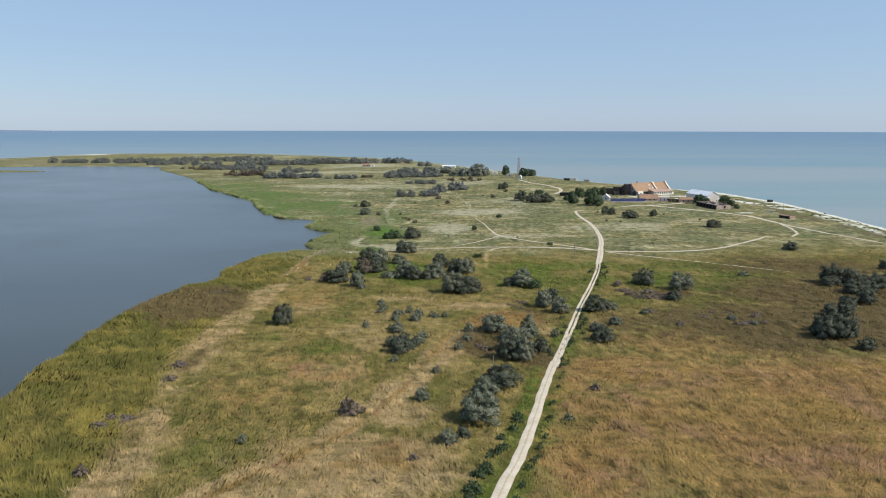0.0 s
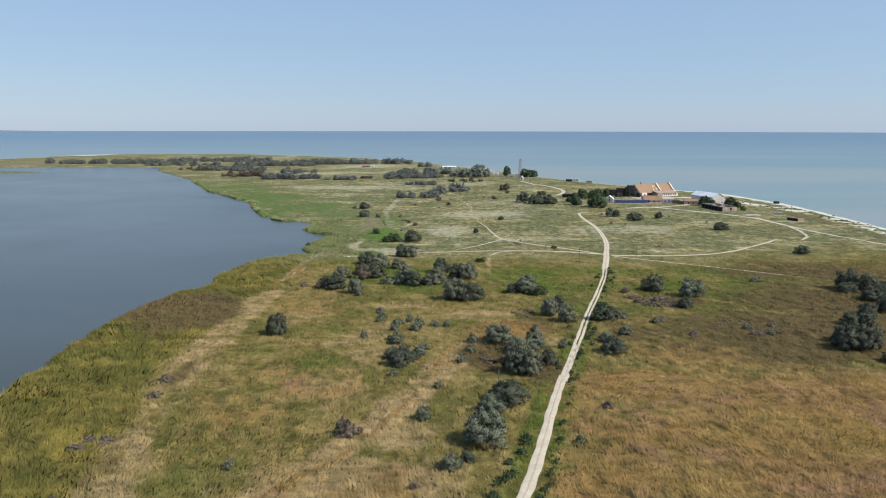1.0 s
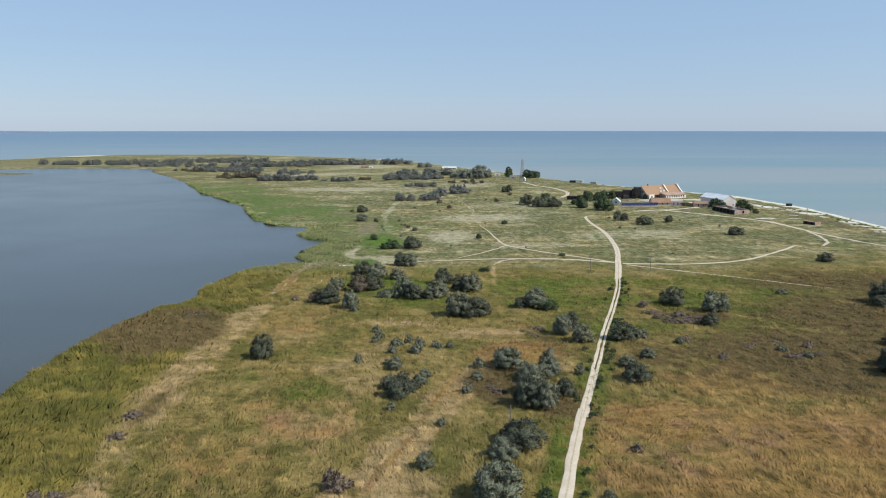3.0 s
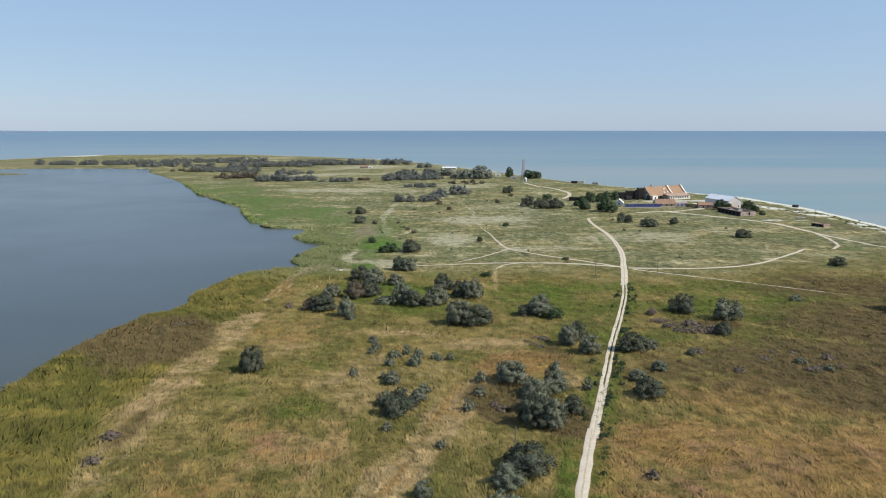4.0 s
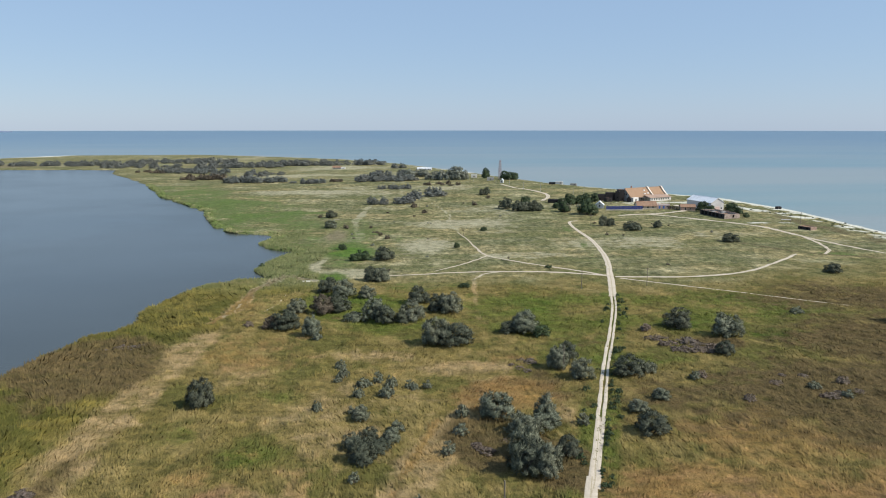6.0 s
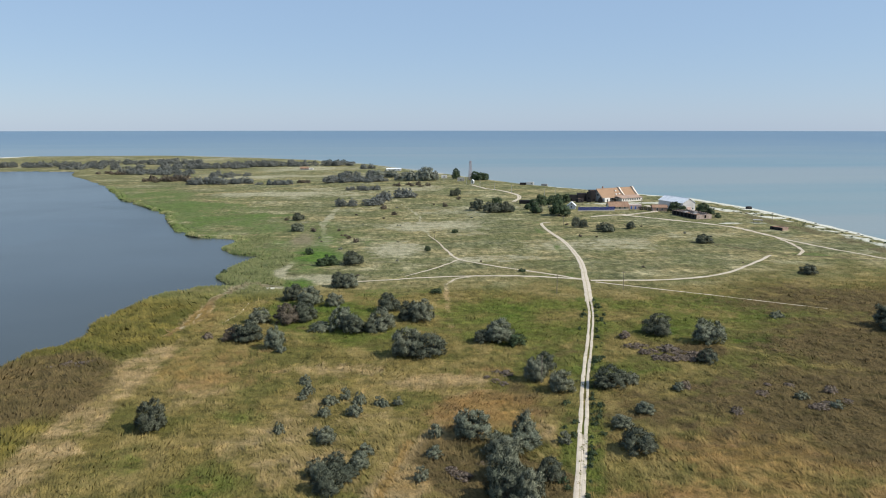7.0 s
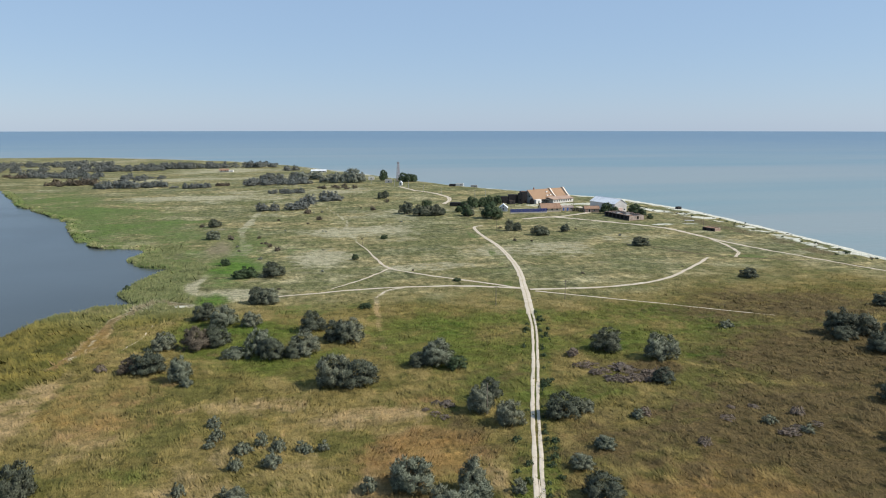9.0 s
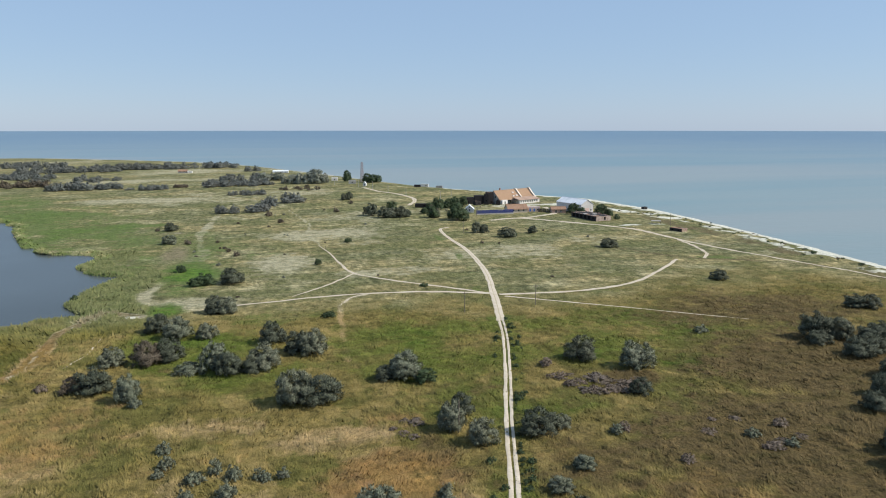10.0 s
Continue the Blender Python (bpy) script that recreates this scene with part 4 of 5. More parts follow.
OLEASTER = "silver-grey oleaster bush with a rounded crown in dry grass"
TRACKSIDE = [(28, 183, 6.2, 4.4), (32.5, 186, 4.6, 3.2), (46.5, 226, 4.4, 4.6), (24, 192, 7, 4.8), (33, 189, 3.6, 5.6), (25.5, 168, 6, 6.2), (28.5, 167, 5, 6), (26.5, 175, 5, 5.4), (21, 149, 7, 4.6), (17, 144, 4.6, 4), (15, 131, 6.6, 5.4), (34, 174, 4.2, 3.6),
             (42.5, 220, 4.8, 5.4), (46.5, 213, 4.8, 4.6), (58, 214, 6.2, 4.6), (63, 215, 3.5, 2.6), (53, 193, 3.4, 2.5), (52, 182, 5.6, 4), (60, 199, 3.2, 2.3)]
MEADOW = [(-3, 192, 3.2, 3.2), (-2, 174, 4.8, 4.6), (-4, 179, 3.2, 2.9), (-1, 181, 3.4, 2.9), (3, 181, 3, 2.9), (1, 178, 3.4, 2.5), (3.5, 141, 2.5, 2.8), (-36, 201, 4.9, 5.8), (8, 120, 3, 2.6), (11, 123, 2.5, 2.1)]
THICKET = [(-27, 258, 7, 5.6), (-31, 259, 5, 3.8), (-26, 276, 6, 4.4), (-19, 251, 5, 5.4), (-19, 304, 6.2, 5.4), (-13, 297, 6.8, 6), (-18, 275, 7, 5.8), (-13, 277, 6.5, 5.4), (-5, 294, 4.6, 4.3),
           (-2, 267, 6.4, 6.6), (1, 263, 6.2, 5.6), (-8, 266, 5.3, 2.6), (12, 285, 5.6, 5.6), (9, 265, 6.6, 6.2), (6, 263, 4, 3.6)]
HOLLOW = [(21, 273, 6.6, 6.4), (18, 275, 6, 5.6), (15, 241, 7.4, 7), (20, 240, 7, 6.2), (40, 250, 7, 6.4), (36, 250, 5, 3.4)]
EASTSIDE = [(85, 252, 7, 5.8), (95, 243, 7.4, 6.2), (87, 227, 4.4, 3.4), (177, 325, 5.6, 3.8), (128, 207, 4.6, 4), (118, 173, 4.4, 3.2), (132, 206, 4.2, 4.2)]
EAST_THICKET = [(154, 252, 7.5, 7), (160, 250, 7, 6.4), (151, 247, 5.6, 3.6), (153, 236, 6, 4.8), (158, 237, 6.4, 5), (164, 243, 7, 5.6), (170, 246, 6.4, 5), (191, 276, 6, 4.4), (195, 274, 6, 4.4),
                (113, 184, 6, 6), (118, 183, 6.4, 6.4), (116, 190, 5, 5), (148, 221, 6, 5.6), (137, 213, 4.8, 4.8)]
for where, kinds, group in ((TRACKSIDE, ("silver", "silver", "grey"), "bushes beside the dirt track"), (MEADOW, ("silver", "grey"), "bushes in the dry meadow"),
                            (THICKET, ("grey", "dusky", "silver", "silver", "grey", "silver", "dusky", "grey", "silver", "silver", "grey", "silver", "grey", "silver", "grey"), "bushes by the crossroads hollow"), (HOLLOW, ("silver", "grey"), "bushes by the crossroads hollow"),
                            (EASTSIDE, ("grey", "silver", "grey", "grey", "grey", "grey", "grey"), "bushes on the seaward plain"), (EAST_THICKET, ("grey",), "bushes on the seaward plain")):
    for i, (px, py, w, h) in enumerate(where):
        plant(kinds[i % len(kinds)], "oleaster_bush", px, py, w * 1.18, h, OLEASTER, "bush", group)
SMALL = [(72, 210, 3, 1.8), (95.5, 202, 3.2, 1.8), (100, 197, 2.8, 1.6), (59.7, 199, 3, 2.2), (-3, 210, 3.5, 2.2), (0, 213, 2.9, 2.6), (3, 210, 2.7, 2.6), (-4, 204, 2.8, 2.3), (2, 204, 3.5, 2.7), (-5, 195, 1.7, 1.7), (4, 186, 3, 2.1), (40, 187, 2.6, 2.4), (17, 192, 2.8, 2.8), (16, 184, 3, 2.2), (13, 176, 2.8, 2.4), (-3, 167, 2.4, 1.9), (7, 210, 2.4, 2), (-12, 197, 2.3, 2.2), (-8, 217, 3, 2.6), (7, 159, 2, 1.6), (32, 130, 2, 1.6), (-17, 247, 2.9, 2.3),
         (-9, 223, 3, 2.2), (-9, 214, 2, 1.6), (8, 209, 2.2, 1.7), (11, 209, 2.2, 1.8), (127, 264, 3.8, 2.2), (62.6, 217, 3, 2.4), (-29, 122, 2.2, 1.6)]
for px, py, w, h in SMALL:
    plant("small", "small_bush", px, py, w, h, "small silvery shrub standing alone in dry grass", "bush", "small shrubs in the grass")
DRY = [(-10, 134, 4.6, 2.4), (-11.5, 135, 3, 3), (41, 146, 2.3, 1.5), (2, 114, 1.8, 1.1), (-52, 110, 2.4, 1.8), (74, 211, 2.8, 1.7), (82, 237, 6, 1.4), (86, 232, 5, 1.3), (74.5, 249.5, 3.4, 2.0), (-38, 262, 3, 1.6), (78, 196, 2.6, 1.4), (104, 205, 3, 1.5), (20, 176, 3, 1.0)]
for px, py, w, h in DRY:
    plant("dry", "dry_shrub", px, py, w, h, "low brownish dry shrub in the grass", "shrub", "dry shrubs")
FRESH = [(100.5, 575, 6.4, 6.6), (106, 548, 4, 3), (44, 246, 4.6, 3.2), (-9, 366, 7, 4), (-13, 364, 5, 3.4), (29, 308, 4.2, 1.8), (34, 395, 2.8, 2.4), (67, 342, 3.2, 1.2), (54, 450, 3.8, 2.2), (-20, 392, 4, 3), (-50, 352, 3, 2), (140, 448, 5, 2.6)]
for px, py, w, h in FRESH:
    plant("green", "green_bush", px, py, w * 1.1, h, "dark green leafy bush on grass", "bush", "green bushes")
MID = [(-4, 322, 7, 5.4), (-1, 321, 6.4, 5), (0, 366, 8, 5.6), (173, 404, 8.6, 4.2), (126, 465, 5, 6), (130, 464, 4.6, 4.6), (136, 447, 7, 5), (139, 446, 5, 4.4), (155, 457, 5, 4.2), (-35, 516, 7, 4.6),
       (-31, 466, 7, 4.4), (83, 554, 9, 7.6), (89, 541, 7.4, 7), (94, 540, 7.4, 6.4), (99, 540, 7.4, 7.4), (103, 541, 6, 5), (120, 535, 7, 6), (82, 653, 6, 6), (78, 651, 5, 5)]
for i, (px, py, w, h) in enumerate(MID):
    plant(("grey", "silver", "grey")[i % 3], "oleaster_bush", px, py, w * 1.1, h, "grey-green oleaster bush on the open plain", "bush", "bushes on the open plain")
SCATTER = [(-23, 466, 3.3, 2), (1, 425, 3.5, 2.2), (-3, 435, 3, 2), (19, 568, 4.9, 3.6), (25, 533, 3.5, 2.8), (79, 623, 3.6, 2.8), (63, 577, 4.2, 3.2), (-22, 463, 2.6, 1.8), (-42, 516, 3, 1.8)]
for px, py, w, h in SCATTER:
    plant("far_dusk", "small_bush", px, py, w, h, "small dark shrub on the open plain", "bush", "shrubs on the open plain")
for i in range(40):
    px, py = plant_rnd.uniform(-20, 190), plant_rnd.uniform(335, 600)
    w = plant_rnd.uniform(0.9, 2.2)
    plant("far_dusk" if i % 3 else "far_green", "low_shrub", px, py, w, w * plant_rnd.uniform(0.4, 0.7), "tiny low shrub on the short-grass plain", "shrub", "tiny shrubs on the plain")
# thickets of the far spit: middle, half width, half depth, number, height
FAR_THICKETS = [(-140, 818, 32, 14, 26, 6.5, "far"), (-82, 797, 20, 9, 16, 5, "far"), (-52, 818, 14, 8, 8, 3.5, "far_dusk"), (-5, 812, 34, 18, 34, 7, "far"), (5, 895, 36, 18, 18, 7, "far"),
                (6, 714, 15, 7, 12, 4.5, "far"), (-200, 860, 26, 14, 16, 6, "far_dusk"), (-9, 592, 8, 5, 4, 6, "far"), (10, 597, 8, 5, 4, 6.5, "far"), (24, 628, 5, 5, 4, 7.5, "far"), (38, 645, 7, 5, 5, 7, "far"),
                (-235, 985, 34, 26, 22, 6.5, "far"), (-300, 1000, 30, 30, 12, 5, "far_dusk"), (52, 745, 22, 14, 8, 3.6, "far_dusk"), (30, 880, 16, 16, 6, 8, "far_green"), (70, 872, 20, 12, 10, 6, "far")]
FAR_BELT = [(-212, 1112, 64, 24, 60, 7), (-125, 1158, 68, 18, 64, 7.5), (-30, 1160, 22, 8, 16, 7.5), (-255, 1010, 44, 32, 34, 6.5), (-480, 1180, 120, 28, 70, 7), (-330, 1240, 90, 34, 50, 7), (-170, 930, 44, 24, 20, 5.5), (10, 1075, 14, 8, 5, 6), (-350, 1120, 60, 40, 26, 6.5), (-60, 1230, 60, 24, 18, 5)]
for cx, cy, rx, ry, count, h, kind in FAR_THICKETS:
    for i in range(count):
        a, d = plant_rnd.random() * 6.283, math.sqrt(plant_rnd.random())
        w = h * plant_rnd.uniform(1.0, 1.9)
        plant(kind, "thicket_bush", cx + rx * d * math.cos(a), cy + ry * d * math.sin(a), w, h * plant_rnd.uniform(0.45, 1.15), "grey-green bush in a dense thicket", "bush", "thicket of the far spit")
TREES = [(131, 520, 12, 10.5), (119, 534, 7, 7.2), (125, 566, 6, 6), (133, 576, 7.5, 8), (141, 562, 5.4, 5), (149, 588, 7, 7.2), (157, 594, 6.4, 6.6), (142, 582, 6.5, 6.6), (119, 556, 5, 4), (104, 828, 8, 11),
         (120, 800, 9, 9), (125, 798, 8, 8), (130, 800, 8, 7.5), (214, 530, 7.4, 7.2), (217, 525, 5, 5), (228, 518, 7.6, 7.2), (231, 514, 5, 4.6), (228, 498, 3.6, 3.2)]
for px, py, w, h in TREES:
    plant("tree", "tree", px, py, w * 1.15, h, "broad dark green leafy tree near the buildings", "tree", "trees by the settlement")



def far_belt():
    """Thickets too far off to count, joined into one mesh."""
    rs = np.random.RandomState(9)
    base = [np.array([v.co[:] for v in crown.vertices]) for _, crown in MODELS["far"]]
    soft = [np.array([v.vector[:] for v in crown.attributes["custom_normal"].data]) for _, crown in MODELS["far"]]
    parts, normals = [], []
    for cx, cy, rx, ry, count, h in FAR_BELT:
        for i in range(count):
            a, d = rs.rand() * 6.283, math.sqrt(rs.rand())
            x, y = cx + rx * d * math.cos(a), cy + ry * d * math.sin(a)
            v = base[i % len(base)] * np.array([h * rs.uniform(1.1, 2.2), h * rs.uniform(1.1, 1.9), h * rs.uniform(0.45, 1.2)])
            parts.append(v + np.array([x, y, ground_at(x, y)]))
            normals.append(soft[i % len(base)])
    v = np.concatenate(parts)
    me = bpy.data.meshes.new("far_thicket")
    me.vertices.add(len(v))
    me.vertices.foreach_set("co", v.ravel())
    me.loops.add(len(v))
    me.loops.foreach_set("vertex_index", np.arange(len(v)))
    me.polygons.add(len(v) // 3)
    me.polygons.foreach_set("loop_start", np.arange(0, len(v), 3))
    me.update(calc_edges=True)
    me.attributes.new("custom_normal", "FLOAT_VECTOR", "POINT").data.foreach_set("vector", np.concatenate(normals).ravel())
    # leaf colour with the distance haze mixed in
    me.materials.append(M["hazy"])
    tagged(new("far_thicket", me), "grey-green belt of bushes on the far spit", "thicket", kind="stuff")


far_belt()
SHRUB_RND = random.Random(5)
for line, low, high, count in ((MAIN_SOUTH, 2.4, 5.0, 34), (MAIN_MID, 1.5, 4.0, 40)):
    way = curve_points(line, 1.0)
    for i in range(count):
        k = SHRUB_RND.randrange(1, len(way) - 1)
        q = way[k + 1] - way[k - 1]
        side = Vector((q.y, -q.x)).normalized() * SHRUB_RND.choice((-1, 1)) * SHRUB_RND.uniform(low, high)
        w = SHRUB_RND.uniform(0.8, 2.0)
        plant("low_green", "roadside_shrub", way[k].x + side.x, way[k].y + side.y, w, w * SHRUB_RND.uniform(0.4, 0.7), "low dark green herb clump beside the track", "shrub", "herbs beside the track")
way = curve_points(MAIN_SOUTH[3:] + MAIN_MID[1:], 1.0)
for i in range(110):
    k = SHRUB_RND.randrange(1, len(way) - 1)
    q = way[k + 1] - way[k - 1]
    side = Vector((q.y, -q.x)).normalized() * (2.5 if way[k].y < 160 else 1.5) * SHRUB_RND.uniform(0.95, 1.3)
    w = SHRUB_RND.uniform(0.6, 1.3)
    plant("low_green", "roadside_shrub", way[k].x + side.x, way[k].y + side.y, w, w * SHRUB_RND.uniform(0.5, 0.8), "low dark green herb clump beside the track", "shrub", "herbs beside the track")
way = curve_points([(252, 560), (262, 520), (268, 480), (262, 420), (254, 350), (248, 270)], 1.0)
for i in range(90):
    p = way[SHRUB_RND.randrange(len(way))]
    w = SHRUB_RND.uniform(0.9, 2.2)
    plant("far_dusk" if i % 3 == 0 else "low_green", "coast_shrub", p.x + SHRUB_RND.gauss(-1, 4), p.y, w, w * SHRUB_RND.uniform(0.25, 0.4), "low dark shrub on the sandy bank behind the beach", "shrub", "scrub behind the beach")
for i in range(22):
    k = SHRUB_RND.random()
    w = SHRUB_RND.uniform(1.6, 3.0)
    plant("low_green", "roadside_shrub", 8.5 + 16 * k - SHRUB_RND.uniform(0.5, 2.2), 92 + 42 * k, w, w * SHRUB_RND.uniform(0.4, 0.65), "low dark green herb clump beside the track", "shrub", "herbs beside the track")
for cx, cy, rx, ry, count in ((82, 234, 9, 6, 30), (74, 240, 5, 4, 6), (96, 203, 12, 9, 9), (20, 178, 5, 7, 4), (-66, 240, 5, 6, 6), (-56, 128, 3, 10, 8), (-52, 160, 3, 8, 5), (35, 222, 6, 4, 5)):
    for i in range(count):
        a, d = SHRUB_RND.random() * 6.283, math.sqrt(SHRUB_RND.random())
        w = SHRUB_RND.uniform(1.6, 3.6)
        plant("dry", "dry_shrub", cx + rx * d * math.cos(a), cy + ry * d * math.sin(a), w, w * SHRUB_RND.uniform(0.20, 0.36), "low purplish-brown dry shrub in the grass", "shrub", "dry shrubs")

for px, py, w, h in ((48, 814, 10, 9), (56, 809, 11, 10), (65, 805, 14, 13), (72, 804, 15, 14), (79, 806, 10, 10), (42, 819, 8, 7)):
    plant("rise", "tree", px, py, w, h, "tall pale grey-green tree on the rise", "tree", "trees on the rise")

# ---------------------------------------------------------------- buildings


def opening(parent, name, x, z, w, h, y, trim="white", glass="glass"):
    """A window or door set in a wall that faces -y, with a frame round it."""
    f = box(name, (x - w / 2, x + w / 2, y - 0.05, y + 0.10, z, z + h), M[glass], parent)
    for s in ((x - w / 2 - 0.1, x - w / 2, z, z + h), (x + w / 2, x + w / 2 + 0.1, z, z + h), (x - w / 2 - 0.1, x + w / 2 + 0.1, z + h, z + h + 0.1), (x - w / 2 - 0.1, x + w / 2 + 0.1, z - 0.1, z)):
        box("frame", (s[0], s[1], y - 0.09, y + 0.05, s[2], s[3]), M[trim], f)
    return f


def gable_house(name, x, y, turn, length, depth, eave, ridge, wall, roof, label, windows=(), over=0.4, door=None, group="", category="house", end_glass=()):
    """A gabled building: ridge along its own x, front towards its own -y."""
    h = thing(name, x, y, turn, label, category, group)
    L, D = length / 2, depth / 2
    prism("wall", [(-D, -0.3), (D, -0.3), (D, eave), (0, ridge - 0.18), (-D, eave)], -L, L, M[wall], h)
    k = (ridge - eave) / D
    for s in (-1, 1):
        ed = D + over
        prism("roof", [(0, ridge), (s * ed, eave - k * over), (s * ed, eave - k * over - 0.16), (0, ridge - 0.16)], -L - over, L + over, M[roof], h)
    box("ridge_cap", (-L - over, L + over, -0.14, 0.14, ridge - 0.03, ridge + 0.07), M[roof], h)
    for wx, wz, ww, wh in windows:
        opening(h, "window", wx, wz, ww, wh, -D)
    if door:
        opening(h, "door", door[0], 0.1, door[1], 2.1, -D, "white", door[2])
    for s, wz, ww, wh in end_glass:
        g = box("window", (s * L - 0.06, s * L + 0.06, -ww / 2, ww / 2, wz, wz + wh), M["glass"], h)
        box("frame", (s * L - 0.08, s * L + 0.08, -ww / 2 - 0.1, ww / 2 + 0.1, wz - 0.12, wz), M["white"], g)
    return h


def flat_house(name, x, y, turn, length, depth, tall, wall, roof, label, windows=(), parapet=0.25, group="", category="shed", front=None):
    """A flat-roofed building with a low parapet; windows as (side, along, sill, width, height)."""
    h = thing(name, x, y, turn, label, category, group)
    L, D = length / 2, depth / 2
    for n, s in enumerate(((-L, L, -D, -D + 0.3), (-L, L, D - 0.3, D), (-L, -L + 0.3, -D + 0.3, D - 0.3), (L - 0.3, L, -D + 0.3, D - 0.3))):
        # front: a darker material that puts shade into the front wall's colour
        box("wall", (*s, -0.3, tall + parapet), M[front or wall] if n == 0 else M[wall], h)
    box("roof", (-L + 0.3, L - 0.3, -D + 0.3, D - 0.3, tall - 0.2, tall), M[roof], h)
    for side, along, sill, w, hh in windows:
        if side == "front":
            opening(h, "window", along, sill, w, hh, -D, "dark" if front or wall == "dark" else "concrete", "void" if front or wall == "dark" else "glass")
        else:
            g = box("window", (L - 0.1, L + 0.05, along - w / 2, along + w / 2, sill, sill + hh), M["void"], h)
            box("frame", (L - 0.05, L + 0.09, along - w / 2 - 0.1, along + w / 2 + 0.1, sill - 0.12, sill), M["concrete"], g)
    return h


def main_house():
    h = thing("guest_house", 200.5, 611, 26, "large two-winged house with steep orange tiled roofs and white gable walls", "house")
    x0, xm, x1 = -19.0, 3.6, 18.5
    prism("wall", [(-6, -0.3), (6, -0.3), (6, 3.6), (0, 9.2), (-6, 3.6)], x0, xm, M["white"], h)
    prism("wall", [(-5.4, -0.3), (5.5, -0.3), (5.5, 3.8), (0, 9.0), (-5.4, 3.8)], xm + 0.003, x1, M["white"], h)
    for a, b, d, e in ((x0 - 0.8, xm - 0.4, 7.4, 2.9), (xm + 0.4, x1 - 0.4, 7.0, 3.0)):
        for s in (-1, 1):
            r = prism("roof", [(0, 9.6), (s * d * 0.45, 6.4), (s * d, e), (s * d, e - 0.2), (s * d * 0.45, 6.15), (0, 9.35)], a, b, M["tile"], h)
            if s < 0:
                n = 14
                for i in range(1, n):
                    f = i / n
                    yy = -d * f
                    zz = 9.6 - 3.2 * f / 0.45 if f < 0.45 else 6.4 - (6.4 - e) * (f - 0.45) / 0.55
                    box("tile_course", (a + 0.02, b - 0.02, yy - 0.22, yy, zz + 0.01, zz + 0.05), M["tile"], r)
    for xx, d, e in ((xm, 9.2, 2.2), (x1, 8.8, 2.2)):
        prism("gable_parapet", [(0.9, 10.2), (-0.9, 10.2), (-d * 0.45, 6.9), (-d, e + 0.3), (-d, e - 1.4), (-d * 0.45, 5.4), (0, 8.8), (d * 0.45, 5.4), (d, e - 1.4), (d, e + 0.3), (d * 0.45, 6.9)], xx - 0.65, xx + 0.65, M["parapet"], h, "pale cream plastered gable parapet")
    box("ridge_cap", (x0 - 0.8, xm - 0.41, -0.2, 0.2, 9.56, 9.72), M["tile"], h)
    box("ridge_cap", (xm + 0.41, x1 - 0.41, -0.2, 0.2, 9.56, 9.72), M["tile"], h)
    for sx, f in ((-1.6, 0.30), (0.3, 0.62), (-3.4, 0.66)):
        yy = -7.4 * f
        zz = 9.6 - 3.2 * f / 0.45 if f < 0.45 else 6.4 - 3.5 * (f - 0.45) / 0.55
        box("skylight", (sx - 0.8, sx + 0.8, yy - 0.5, yy + 0.4, zz - 0.35, zz + 0.55), M["white"], h)
    box("wing_wall", (-6.0, 16.0, -14.0, -7.6, -0.3, 2.7), M["white"], h, "white plastered low front wing")
    prism("wing_roof", [(-7.2, 4.3), (-14.5, 2.75), (-14.5, 2.6), (-7.2, 4.1)], -6.4, 16.4, M["rose_roof"], h, "faded rose-brown sheet roof of the front wing")
    for wx in (-4.5, -2.0, 0.5, 3.0, 5.5, 8.0, 10.5, 13.0):
        opening(h, "window", wx, 0.9, 1.2, 1.3, -14.0)
    for wx in (-15.4, -12.8, -10.2, -7.8):
        opening(h, "window", wx, 0.9, 1.2, 1.5, -6.0)
    for wy, wz in ((-3.0, 1.0), (2.6, 1.0), (-1.4, 4.3), (1.2, 4.3)):
        g = box("window", (x0 - 0.06, x0 + 0.06, wy - 0.6, wy + 0.6, wz, wz + 1.4), M["glass"], h)
        box("frame", (x0 - 0.09, x0 + 0.09, wy - 0.7, wy + 0.7, wz - 0.12, wz), M["white"], g)
    box("porch_wall", (x0 - 0.6, x0 + 5.0, -9.4, -7.0, -0.3, 3.1), M["white"], h, "white plastered porch wall")
    opening(h, "door", x0 + 2.2, 0.1, 1.2, 2.1, -9.4)
    box("veranda_roof", (-12.5, -6.42, -13.0, -7.6, 2.7, 2.9), M["dark"], h, "dark flat veranda roof")
    for px, py in ((-12.3, -12.8), (-12.3, -7.8), (-9.4, -12.8)):
        box("post", (px - 0.1, px + 0.1, py - 0.1, py + 0.1, -0.3, 2.7), M["dark"], h)
    box("chimney", (-11.3, -10.5, 1.6, 2.4, 6.5, 11.0), M["brick"], h)


def barn():
    b = gable_house("barn", 222.5, 547, 284.5, 26, 10.4, 6.0, 9.0, "grey_plaster", "metal", "long white barn with a pale sheet-metal gable roof", over=0.35, category="barn",
                    windows=((-8, 1.6, 1.6, 1.1), (-3, 1.6, 1.6, 1.1), (2, 1.6, 1.6, 1.1), (7, 1.6, 1.6, 1.1)))
    d = box("door", (12.96, 13.08, -1.8, 1.8, 0.0, 3.2), M["pink"], b, "faded pink barn door")
    box("frame", (12.94, 13.12, -2.0, 2.0, 3.2, 3.4), M["white"], d)
    box("window", (12.94, 13.06, 2.8, 3.8, 1.4, 2.4), M["glass"], b)
    for i in range(14):
        x = -12 + i * 24 / 13
        for s in (-1, 1):
            prism("roof_seam", [(0, 9.06), (s * 5.5, 5.89), (s * 5.5, 5.81), (0, 8.98)], x - 0.04, x + 0.04, M["metal"], b)


